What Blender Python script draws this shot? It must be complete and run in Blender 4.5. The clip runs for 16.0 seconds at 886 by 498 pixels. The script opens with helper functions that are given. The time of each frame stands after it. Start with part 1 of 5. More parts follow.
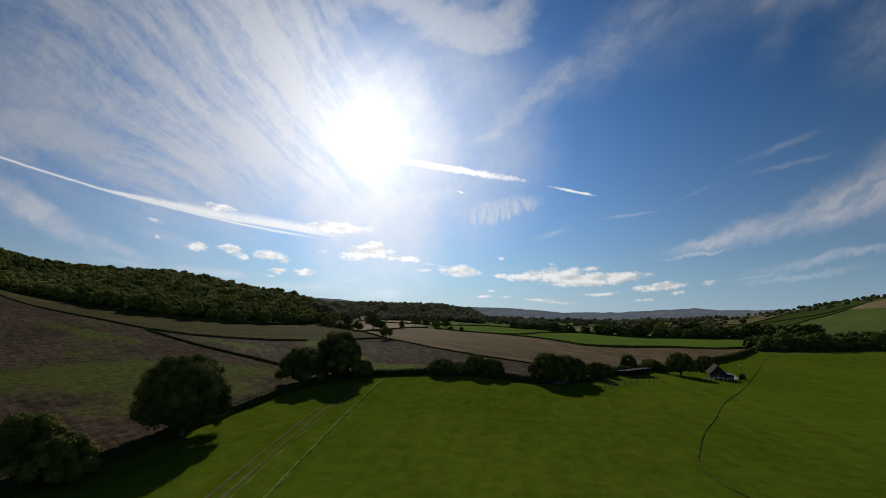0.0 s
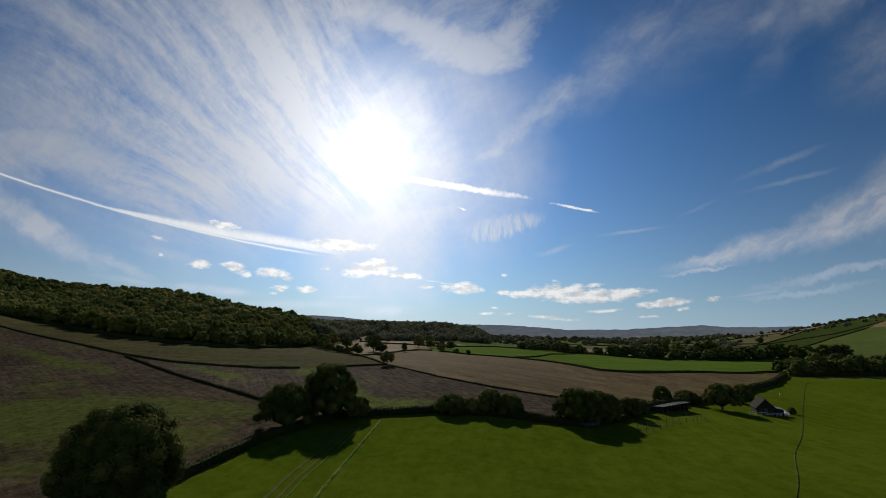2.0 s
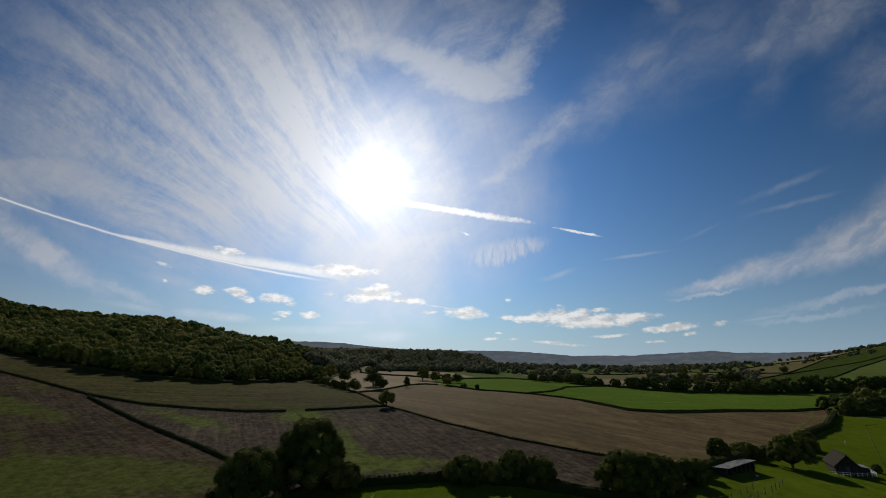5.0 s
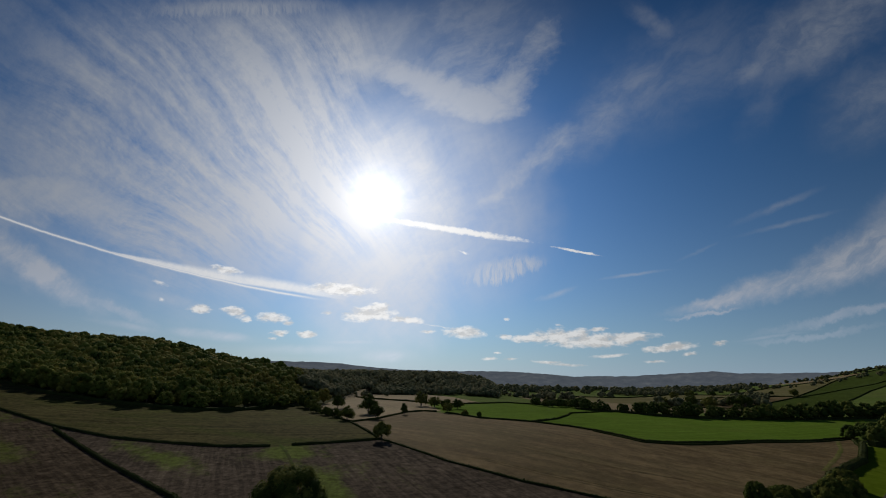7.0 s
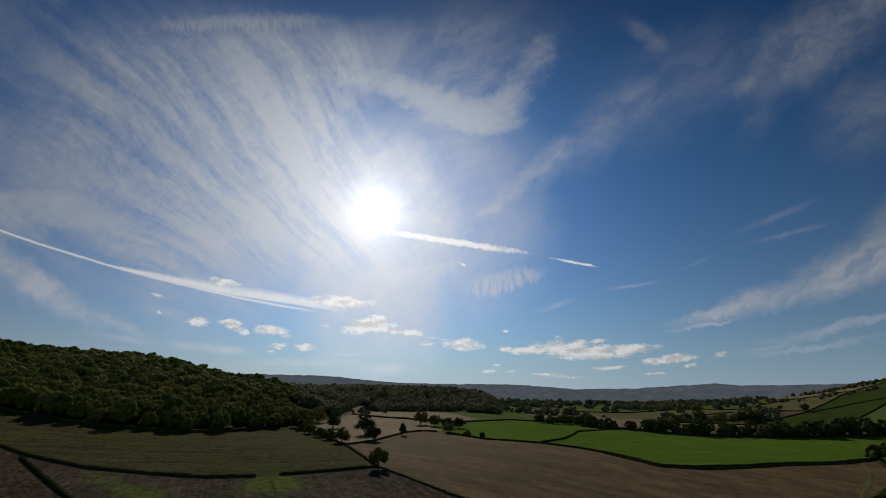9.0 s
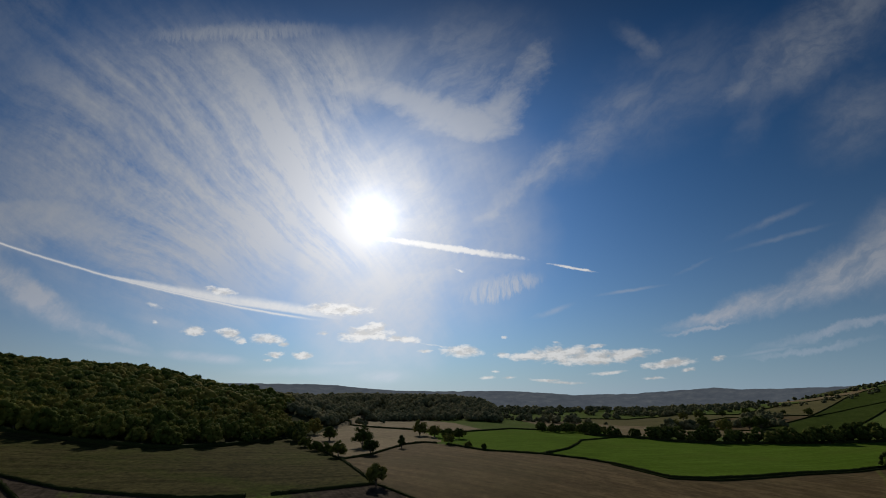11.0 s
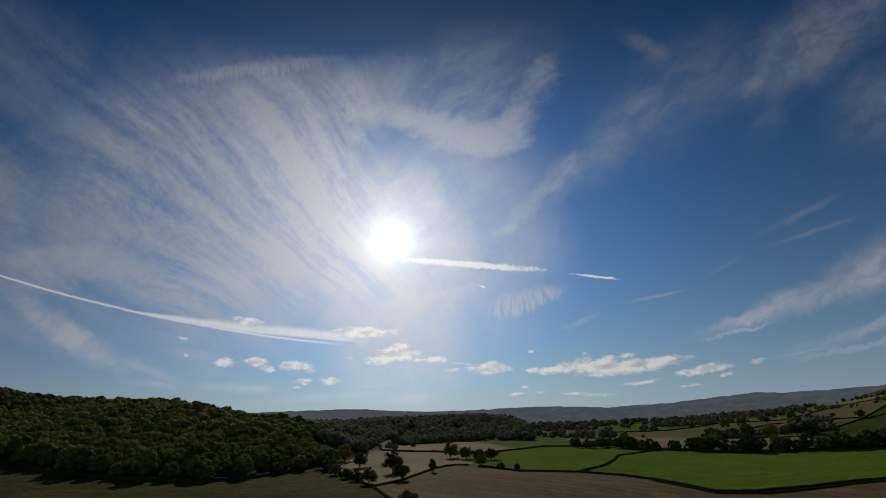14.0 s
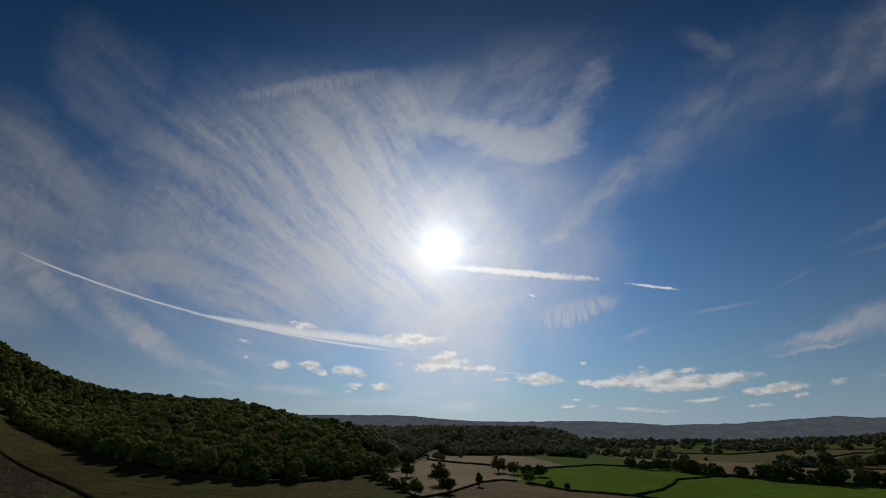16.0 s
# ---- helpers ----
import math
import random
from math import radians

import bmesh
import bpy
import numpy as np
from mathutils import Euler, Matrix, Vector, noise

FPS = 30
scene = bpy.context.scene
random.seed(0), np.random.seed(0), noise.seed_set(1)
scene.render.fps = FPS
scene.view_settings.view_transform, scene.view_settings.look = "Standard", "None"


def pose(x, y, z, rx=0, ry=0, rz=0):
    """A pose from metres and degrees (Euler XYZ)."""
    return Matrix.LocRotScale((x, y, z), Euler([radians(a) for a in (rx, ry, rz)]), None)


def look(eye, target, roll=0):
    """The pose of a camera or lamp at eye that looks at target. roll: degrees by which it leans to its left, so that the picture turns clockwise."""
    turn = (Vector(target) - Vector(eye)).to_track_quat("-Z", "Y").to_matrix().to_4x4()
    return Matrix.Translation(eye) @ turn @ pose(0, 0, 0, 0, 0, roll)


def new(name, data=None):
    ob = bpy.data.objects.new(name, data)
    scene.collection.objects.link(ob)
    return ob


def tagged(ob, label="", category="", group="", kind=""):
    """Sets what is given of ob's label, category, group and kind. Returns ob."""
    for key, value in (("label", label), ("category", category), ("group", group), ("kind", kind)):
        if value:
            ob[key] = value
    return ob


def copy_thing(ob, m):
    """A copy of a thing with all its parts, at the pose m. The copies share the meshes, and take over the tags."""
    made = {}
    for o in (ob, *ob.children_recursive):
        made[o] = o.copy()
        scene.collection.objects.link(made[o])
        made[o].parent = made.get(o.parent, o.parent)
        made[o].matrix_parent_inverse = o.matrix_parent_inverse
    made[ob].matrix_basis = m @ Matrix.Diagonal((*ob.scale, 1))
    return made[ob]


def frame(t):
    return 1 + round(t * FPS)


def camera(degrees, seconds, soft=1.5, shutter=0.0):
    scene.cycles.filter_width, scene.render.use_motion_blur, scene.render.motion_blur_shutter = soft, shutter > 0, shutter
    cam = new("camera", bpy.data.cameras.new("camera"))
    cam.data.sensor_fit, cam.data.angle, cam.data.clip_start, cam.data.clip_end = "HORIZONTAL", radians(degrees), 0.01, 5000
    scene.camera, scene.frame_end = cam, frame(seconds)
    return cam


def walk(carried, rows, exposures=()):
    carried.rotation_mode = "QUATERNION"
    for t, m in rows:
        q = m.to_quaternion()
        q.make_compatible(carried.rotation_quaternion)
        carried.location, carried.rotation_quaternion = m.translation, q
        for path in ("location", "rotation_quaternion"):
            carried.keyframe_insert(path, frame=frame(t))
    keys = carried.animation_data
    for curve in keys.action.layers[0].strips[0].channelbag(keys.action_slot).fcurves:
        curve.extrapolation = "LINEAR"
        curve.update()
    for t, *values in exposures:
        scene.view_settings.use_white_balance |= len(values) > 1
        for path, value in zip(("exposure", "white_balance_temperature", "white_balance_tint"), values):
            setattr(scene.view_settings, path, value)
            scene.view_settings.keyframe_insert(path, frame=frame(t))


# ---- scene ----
cam = camera(89.8, 16.0, soft=0.9)
PATH = [
    (0.0, 0.00, -0.00, 22.00, 97.70, -0.69, -0.02),
    (0.5, -0.39, 4.25, 22.59, 98.53, -0.71, 0.10),
    (1.0, -0.78, 8.44, 23.19, 99.07, -0.71, 0.28),
    (1.5, -1.15, 12.52, 23.79, 99.62, -0.72, 0.26),
    (2.0, -1.52, 16.44, 24.40, 99.87, -0.54, 0.33),
    (2.5, -1.87, 20.14, 25.00, 100.50, -0.56, 0.29),
    (3.0, -2.18, 23.63, 25.58, 101.02, -0.56, 0.41),
    (3.5, -2.41, 27.01, 26.14, 101.60, -0.48, 0.79),
    (4.0, -2.59, 30.33, 26.69, 102.10, -0.46, 0.86),
    (6.5, -3.74, 45.20, 29.33, 104.87, -0.33, 0.63),
    (7.0, -4.00, 47.92, 29.98, 105.50, -0.41, 0.57),
    (7.5, -4.24, 50.59, 30.62, 105.72, -0.37, 0.52),
    (8.0, -4.45, 53.16, 31.22, 106.20, -0.36, 0.55),
    (8.5, -4.68, 55.61, 31.78, 106.47, -0.25, 0.44),
    (9.0, -4.91, 57.91, 32.31, 107.02, -0.20, 0.47),
    (11.5, -5.56, 64.49, 33.54, 107.87, 0.80, 0.27),
    (12.0, -5.45, 64.72, 33.58, 107.83, 1.48, 0.37),
    (12.5, -5.32, 64.84, 33.62, 107.97, 2.30, 0.34),
    (13.0, -5.17, 64.86, 33.69, 109.35, 2.40, 0.69),
    (13.5, -4.99, 64.77, 33.82, 110.00, 1.78, 2.42),
    (14.0, -4.80, 64.63, 34.01, 110.22, 3.09, 3.91),
    (14.5, -4.63, 64.51, 34.29, 110.61, 3.58, 5.29),
    (15.0, -4.45, 64.50, 34.65, 110.77, 2.89, 6.99),
    (15.5, -4.24, 64.58, 35.05, 111.08, 1.49, 8.25),
    (16.0, -4.02, 64.71, 35.47, 111.42, 0.69, 9.72),
]
EXPOSURES = [(0.0, 0.2), (2.5, 0.22), (4.2, 0.17), (7.0, -0.1), (12.0, -0.2), (16.0, -0.32)]
walk(cam, [(t, pose(x, y, z, rx, ry, rz)) for t, x, y, z, rx, ry, rz in PATH], EXPOSURES)


def S(a, b, v):
    """Smooth step from 0 at a to 1 at b."""
    v = (v - a) / (b - a)
    v = 0.0 if v < 0 else 1.0 if v > 1 else v
    return v * v * (3 - 2 * v)


# ---------------------------------------------------------------- world, sun, exposure
SUN_EL, SUN_AZ = 30.0, -11.0          # degrees up; degrees east of the flight line
sun_way = Vector((math.sin(radians(SUN_AZ)) * math.cos(radians(SUN_EL)), math.cos(radians(SUN_AZ)) * math.cos(radians(SUN_EL)), math.sin(radians(SUN_EL))))
world = bpy.data.worlds.new("sky")
scene.world = world
world.use_nodes = True
wn, wl = world.node_tree.nodes, world.node_tree.links
wn.clear()
w_out = wn.new("ShaderNodeOutputWorld")
w_bg = wn.new("ShaderNodeBackground")
w_sky = wn.new("ShaderNodeTexSky")
w_sky.sky_type, w_sky.sun_disc = "NISHITA", False
w_sky.sun_elevation, w_sky.sun_rotation = radians(SUN_EL), radians(SUN_AZ)
w_sky.air_density, w_sky.dust_density, w_sky.ozone_density = 1.0, 0.05, 3.0
w_bg.inputs["Strength"].default_value = 0.1


def feed(sock, v):
    if isinstance(v, (int, float)):
        sock.default_value = v
    elif isinstance(v, (tuple, Vector)):
        sock.default_value = tuple(v) if len(sock.default_value) == len(v) else (*v, 1)
    else:
        wl.new(v, sock)


def wm(op, a, b=0.0, c=0.0, clamp=False):
    n = wn.new("ShaderNodeMath")
    n.operation, n.use_clamp = op, clamp
    for k, v in enumerate((a, b, c)):
        feed(n.inputs[k], v)
    return n.outputs[0]


def wv(op, a, b=(0, 0, 0)):
    n = wn.new("ShaderNodeVectorMath")
    n.operation = op
    feed(n.inputs[0], a)
    feed(n.inputs[1], b)
    return n.outputs["Value" if op in ("DOT_PRODUCT", "LENGTH") else "Vector"]


def wstep(v, lo, hi, to0=0.0, to1=1.0):
    n = wn.new("ShaderNodeMapRange")
    n.interpolation_type = "SMOOTHSTEP"
    feed(n.inputs[0], v)
    for k, x in ((1, lo), (2, hi), (3, to0), (4, to1)):
        n.inputs[k].default_value = x
    return n.outputs[0]


def wnoise(vec, scale, detail=5.0, rough=0.6):
    n = wn.new("ShaderNodeTexNoise")
    feed(n.inputs["Vector"], vec)
    n.inputs["Scale"].default_value, n.inputs["Detail"].default_value, n.inputs["Roughness"].default_value = scale, detail, rough
    return n


def wxyz(x, y, z=0.0):
    n = wn.new("ShaderNodeCombineXYZ")
    for k, v in enumerate((x, y, z)):
        feed(n.inputs[k], v)
    return n.outputs[0]


def oval(vec, x, y, rx, ry, turn):
    """1 in the middle of an oval of the sky plan, 0 at its rim."""
    m = wn.new("ShaderNodeMapping")
    m.vector_type = "TEXTURE"
    feed(m.inputs["Vector"], vec)
    m.inputs["Location"].default_value, m.inputs["Rotation"].default_value, m.inputs["Scale"].default_value = (x, y, 0), (0, 0, radians(turn)), (rx, ry, 1)
    g = wn.new("ShaderNodeTexGradient")
    g.gradient_type = "SPHERICAL"
    wl.new(m.outputs[0], g.inputs[0])
    return g.outputs["Fac"]


def ovals(vec, rows, soft):
    total = None
    for x, y, rx, ry, turn, weight in rows:
        one = wm("MULTIPLY", wstep(oval(vec, x, y, rx, ry, turn), 0.0, soft), weight)
        total = one if total is None else wm("MAXIMUM", total, one)
    return total


def torn(vec, rows, tear, lo, hi):
    """Ovals whose rims are torn by a noise."""
    total = None
    for x, y, rx, ry, turn, weight in rows:
        one = wm("MULTIPLY", wm("POWER", oval(vec, x, y, rx * 1.12, ry * 1.12, turn), 0.75), weight)
        total = one if total is None else wm("MAXIMUM", total, one)
    return wm("MULTIPLY", wstep(wm("ADD", total, tear), lo, hi), wstep(total, 0.0, 0.25))


# a flat plan of the southern sky: x to the west, y up, 1 unit about 7 degrees
way = wn.new("ShaderNodeTexCoord").outputs["Generated"]
fore = wm("MAXIMUM", wv("DOT_PRODUCT", way, (-0.0116, 0.9636, 0.2672)), 0.08)
plan_x = wm("MULTIPLY", wm("DIVIDE", wv("DOT_PRODUCT", way, (0.9999, 0.01, 0.0072)), fore), 7.87)
plan_y = wm("MULTIPLY", wm("DIVIDE", wv("DOT_PRODUCT", way, (-0.0042, -0.2672, 0.9636)), fore), 7.87)
plan = wxyz(plan_x, plan_y)
drift = wv("SUBTRACT", wnoise(plan, 0.55, 4).outputs["Color"], (0.5, 0.5, 0.5))
fray = wv("SUBTRACT", wnoise(plan, 3.2, 5, 0.66).outputs["Color"], (0.5, 0.5, 0.5))
soft_plan = wv("ADD", plan, wv("MULTIPLY", drift, (1.2, 1.2, 0)))
wisp_plan = wv("ADD", wv("ADD", plan, wv("MULTIPLY", drift, (0.35, 0.35, 0))), wv("MULTIPLY", fray, (0.42, 0.32, 0)))
thin_plan = wv("ADD", plan, wv("MULTIPLY", fray, (0.3, 0.05, 0)))
puff_plan = wv("ADD", plan, wv("MULTIPLY", fray, (0.24, 0.1, 0)))
trail_plan = wv("ADD", plan, wv("MULTIPLY", fray, (0.16, 0.09, 0)))

# slanting grain of the thin cloud
lean = wn.new("ShaderNodeMapping")
lean.inputs["Rotation"].default_value = (0, 0, radians(-30))
wl.new(wv("ADD", plan, wv("MULTIPLY", drift, (0.9, 0.9, 0))), lean.inputs["Vector"])
grain = wnoise(wv("MULTIPLY", lean.outputs[0], (0.6, 1.25, 1)), 1.5, 9, 0.66).outputs[0]

# cirrus fan: filaments that spread upwards from one point near the horizon
bend = wv("SUBTRACT", wnoise(plan, 0.42, 1.0, 0.4).outputs["Color"], (0.5, 0.5, 0.5))
fan_x = wm("ADD", wm("ADD", plan_x, -2.2), wm("MULTIPLY", wv("DOT_PRODUCT", bend, (1, 0, 0)), 0.7))
fan_y = wm("ADD", wm("ADD", plan_y, 4.3), wm("MULTIPLY", wv("DOT_PRODUCT", bend, (0, 1, 0)), 0.7))
turn_ = wm("ARCTAN2", fan_y, fan_x)
reach = wm("SQRT", wm("ADD", wm("MULTIPLY", fan_x, fan_x), wm("MULTIPLY", fan_y, fan_y)))
bands = wnoise(wxyz(wm("MULTIPLY", turn_, 16.0), wm("MULTIPLY", reach, 0.2)), 1.0, 5, 0.6).outputs[0]
strands = wnoise(wxyz(wm("MULTIPLY", turn_, 36.0), wm("MULTIPLY", reach, 0.6)), 1.0, 6, 0.6).outputs[0]
cracks = wnoise(wxyz(wm("MULTIPLY", turn_, 34.0), wm("MULTIPLY", reach, 0.9), 4.0), 1.0, 5, 0.6).outputs[0]
scales = wnoise(wxyz(wm("MULTIPLY", turn_, 14.0), wm("MULTIPLY", reach, 1.0)), 4.6, 6, 0.7).outputs[0]
FAN = [(-4.4, 1.9, 4.9, 3.5, -12, 1.0), (-6.9, 0.9, 2.6, 0.75, 0, 0.9), (-7.3, -0.25, 2.6, 0.5, -27, 0.3), (-1.2, 0.5, 2.5, 2.9, 0, 1.0), (-1.0, -0.5, 2.0, 1.6, 0, 0.85), (-3.0, 3.5, 3.2, 1.2, 0, 0.9), (-8.0, 5.0, 1.5, 2.5, 40, 0.35), (-9.2, 2.0, 2.6, 2.2, -20, 0.7), (-10.8, 3.0, 3.2, 2.4, -30, 0.8), (-11.4, 1.2, 3.0, 1.1, -35, 0.85), (-0.1, 1.0, 2.5, 2.9, 15, 0.6)]
fan_mask = ovals(soft_plan, FAN, 0.6)
rift = wm("MULTIPLY", wstep(wm("ABSOLUTE", wm("SUBTRACT", cracks, 0.47)), 0.0, 0.045, 1.0, 0.0), wstep(wnoise(plan, 0.9, 3, 0.5).outputs[0], 0.42, 0.62))
fan = wm("ADD", wm("MULTIPLY", wstep(bands, 0.32, 0.66), 0.5), wm("ADD", wm("MULTIPLY", wstep(strands, 0.3, 0.7), 0.26), wm("MULTIPLY", wstep(scales, 0.32, 0.68), 0.22)))
fan = wm("ADD", wm("SUBTRACT", fan, wm("MULTIPLY", rift, 0.1)), wstep(wv("LENGTH", wv("SUBTRACT", plan, (-1.17, 0.6, 0))), 4.5, 0.8, 0.16, 0.5))
calm = wm("MAXIMUM", wm("MULTIPLY", wstep(plan_y, 0.6, -0.4), wstep(plan_x, -4.0, -2.2)), wstep(plan_x, -1.9, -0.7))
fan = wm("ADD", wm("MULTIPLY", fan, wm("SUBTRACT", 1.0, wm("MULTIPLY", calm, 0.8))), wm("MULTIPLY", calm, wstep(grain, 0.3, 0.68, 0.46, 0.78)))
fan = wm("MULTIPLY", fan_mask, wm("MULTIPLY", fan, 1.0, clamp=True))

# wisps and veils; the hooked bank of cirrus over the sun has a firm lower rim
HOOK = [(-1.5, 3.25, 0.75, 0.14, 0, 0.55), (-0.75, 3.1, 0.8, 0.3, -18, 0.8), (-0.1, 2.85, 0.95, 0.42, -20, 1.0), (0.65, 2.58, 0.85, 0.34, -6, 1.1), (1.15, 2.85, 0.75, 0.42, 48, 0.95), (1.55, 3.4, 1.0, 0.4, 58, 0.5), (0.2, 3.3, 1.5, 0.7, 5, 0.45), (-1.75, 2.85, 0.22, 0.3, 30, 0.5)]
VEILS = [(0.3, 3.9, 2.4, 1.1, 10, 0.42), (1.15, 1.12, 1.0, 0.14, 30, 0.62), (1.45, 1.4, 1.2, 0.24, 38, 0.6), (2.05, 1.8, 0.9, 0.42, 45, 0.62), (2.8, 2.3, 1.4, 0.7, 42, 0.42), (3.5, 2.9, 1.4, 0.9, 35, 0.4), (4.3, 3.2, 2.6, 1.3, 28, 0.3),
         (3.75, 4.0, 0.9, 0.3, -35, 0.36), (5.55, 3.2, 1.2, 0.34, 24, 0.5), (6.6, 3.8, 2.4, 1.0, 28, 0.66), (5.75, 2.7, 1.2, 0.5, 60, 0.18), (7.6, 2.7, 1.6, 1.1, 40, 0.42), (7.4, 4.6, 2.2, 0.9, 35, 0.62)]
VEILS_LOW = [(5.1, -0.85, 1.5, 0.16, 15, 0.75), (6.2, -0.55, 1.9, 0.34, 15, 0.85), (7.4, -0.15, 1.8, 0.6, 18, 0.9), (8.8, 0.4, 2.0, 1.1, 20, 0.9), (4.7, -1.12, 1.0, 0.06, 12, 0.55), (7.2, -1.15, 2.2, 0.12, 12, 0.4), (6.6, -1.5, 1.6, 0.08, 8, 0.3),
             (-7.2, -0.3, 1.9, 0.36, -36, 0.9), (-6.0, -1.0, 1.4, 0.14, -22, 0.4), (-9.6, 0.95, 1.8, 0.5, -38, 0.95), (-11.2, 2.0, 2.4, 0.6, -38, 0.9), (-7.0, 0.95, 2.2, 0.4, -8, 0.75), (-9.2, 3.2, 1.9, 0.6, -42, 0.4)]
VEILS_SMALL = [(2.0, -0.8, 0.5, 0.08, 18, 0.4), (3.4, -0.45, 0.8, 0.045, 8, 0.42), (5.9, 0.75, 1.1, 0.1, 22, 0.34), (6.1, 0.45, 1.2, 0.07, 14, 0.32), (4.5, -0.05, 0.5, 0.05, 25, 0.22), (-4.6, -0.95, 1.3, 0.14, -12, 0.26), (-1.0, -1.9, 0.6, 0.16, 0, 0.75), (-4.1, -1.52, 1.0, 0.13, -6, 0.8), (-2.6, -1.78, 1.3, 0.12, 0, 0.4), (-5.6, -1.35, 1.0, 0.1, -10, 0.5), (-1.05, -0.5, 1.1, 0.8, 0, 0.62), (5.8, -1.55, 0.9, 0.05, 8, 0.4), (-1.6, -1.65, 0.6, 0.05, 0, 0.4)]
hook = torn(wisp_plan, HOOK, wm("MULTIPLY", wm("SUBTRACT", grain, 0.5), 1.3), 0.0, 0.85)
veil = wm("MULTIPLY", wm("MAXIMUM", wm("MAXIMUM", ovals(wisp_plan, VEILS, 1.0), wm("MULTIPLY", ovals(wisp_plan, VEILS_LOW, 0.8), 1.25)), ovals(thin_plan, VEILS_SMALL, 1.0)), wstep(grain, 0.33, 0.66, 0.38, 1.1))
veil = wm("MAXIMUM", veil, wm("MULTIPLY", hook, 0.74))

# combed rims: the upper edge of the cirrus sheet and a small bank beside the vapour trail
comb = wnoise(wv("MULTIPLY", wv("ADD", plan, wv("MULTIPLY", drift, (0.6, 0.6, 0))), (13.0, 2.2, 1)), 1.0, 4, 0.66).outputs[0]
sag = wv("ADD", wv("ADD", plan, wv("MULTIPLY", fray, (0.2, 0.26, 0))), wxyz(0.0, wm("MULTIPLY", wm("SUBTRACT", comb, 0.5), 0.34)))
rim = wm("MULTIPLY", wm("MAXIMUM", wstep(oval(sag, -3.65, 4.27, 2.4, 0.22, 2), 0.0, 0.9), wm("MULTIPLY", wstep(oval(sag, -3.3, 3.95, 2.9, 0.5, 4), 0.0, 0.9), 0.4)), wstep(comb, 0.3, 0.62, 0.35, 1.0))
rim = wm("MAXIMUM", rim, wm("MULTIPLY", wstep(oval(sag, 1.1, -0.36, 0.9, 0.25, 12), 0.0, 0.6), wstep(comb, 0.34, 0.6, 0.2, 1.1)))

# vapour trails; the long one bends slightly
TRAIL_A, TRAIL_B, TRAIL_C = 0.0172, -0.0867, -1.165
TRAILS = [(0.15, 0.34, 1.5, 0.07, -8.6, 1.0), (0.45, 0.29, 0.9, 0.045, -8.6, 1.0), (2.36, -0.04, 0.5, 0.03, -10.5, 0.85), (2.5, -0.065, 0.25, 0.026, -10.5, 1.0), (0.38, -0.06, 0.12, 0.026, -18, 0.6), (0.0, -1.38, 0.6, 0.02, -9, 0.45)]
tear_fine = wm("MULTIPLY", wm("SUBTRACT", wnoise(plan, 7.0, 6, 0.7).outputs[0], 0.5), 1.3)
trail = torn(trail_plan, TRAILS, wm("MULTIPLY", tear_fine, 0.85), 0.1, 0.75)
over = wm("SUBTRACT", wm("ADD", plan_y, wm("MULTIPLY", wv("DOT_PRODUCT", fray, (0, 1, 0)), 0.04)), wm("ADD", wm("MULTIPLY_ADD", plan_x, TRAIL_B, TRAIL_C), wm("MULTIPLY", wm("MULTIPLY", plan_x, plan_x), TRAIL_A)))
thread = wm("MULTIPLY", wm("POWER", 2.718, wm("MULTIPLY", wm("POWER", wm("MULTIPLY", wm("ABSOLUTE", over), 52.0), 2.0), -1.0)), wm("MULTIPLY", wstep(plan_x, -10.5, -9.0), wstep(plan_x, -2.0, -2.8)))
spread = wm("MULTIPLY", wm("MULTIPLY", wstep(plan_x, -6.6, -3.6, 0.0, 0.185), wstep(plan_x, -1.7, -2.7, 0.6, 1.0)), wm("MULTIPLY_ADD", tear_fine, 0.22, 1.0))
level = wm("DIVIDE", wm("SUBTRACT", over, wstep(plan_x, -4.2, -2.6, 0.0, 0.055)), wm("MAXIMUM", spread, 0.01))
band = wm("MULTIPLY", wm("MULTIPLY", wstep(level, -0.1, 0.2), wstep(level, 1.2, 0.45)), wm("MULTIPLY", wstep(plan_x, -6.6, -5.4), wstep(plan_x, -1.6, -2.4)))
trail = wm("MAXIMUM", trail, wm("MAXIMUM", wm("MULTIPLY", thread, 0.85), wm("MULTIPLY", band, wstep(tear_fine, -0.4, 0.3, 0.68, 0.92))))

# small fair-weather clouds over the horizon
PUFFS = [(-4.31, -1.06, 0.27, 0.1, 0, 1), (-3.68, -1.11, 0.28, 0.11, -8, 1), (-3.48, -1.24, 0.12, 0.07, 0, 0.9), (-3.02, -1.22, 0.34, 0.12, -4, 1), (-2.74, -1.31, 0.18, 0.06, 0, 0.9), (-2.88, -1.49, 0.2, 0.07, 0, 0.95), (-2.39, -1.51, 0.23, 0.08, 0, 1), (-2.06, -1.13, 0.12, 0.05, 0, 0.8),
         (-1.75, -0.72, 0.75, 0.12, -3, 1), (-1.95, -0.66, 0.2, 0.12, 0, 0.9), (-1.35, -1.16, 0.58, 0.15, 2, 1), (-1.12, -1.05, 0.28, 0.12, 4, 1), (-0.66, -1.25, 0.34, 0.09, -3, 1), (0.36, -1.48, 0.42, 0.13, -3, 1), (-0.25, -1.46, 0.16, 0.04, 0, 0.8), (-3.85, -0.36, 0.3, 0.09, -12, 0.9)]
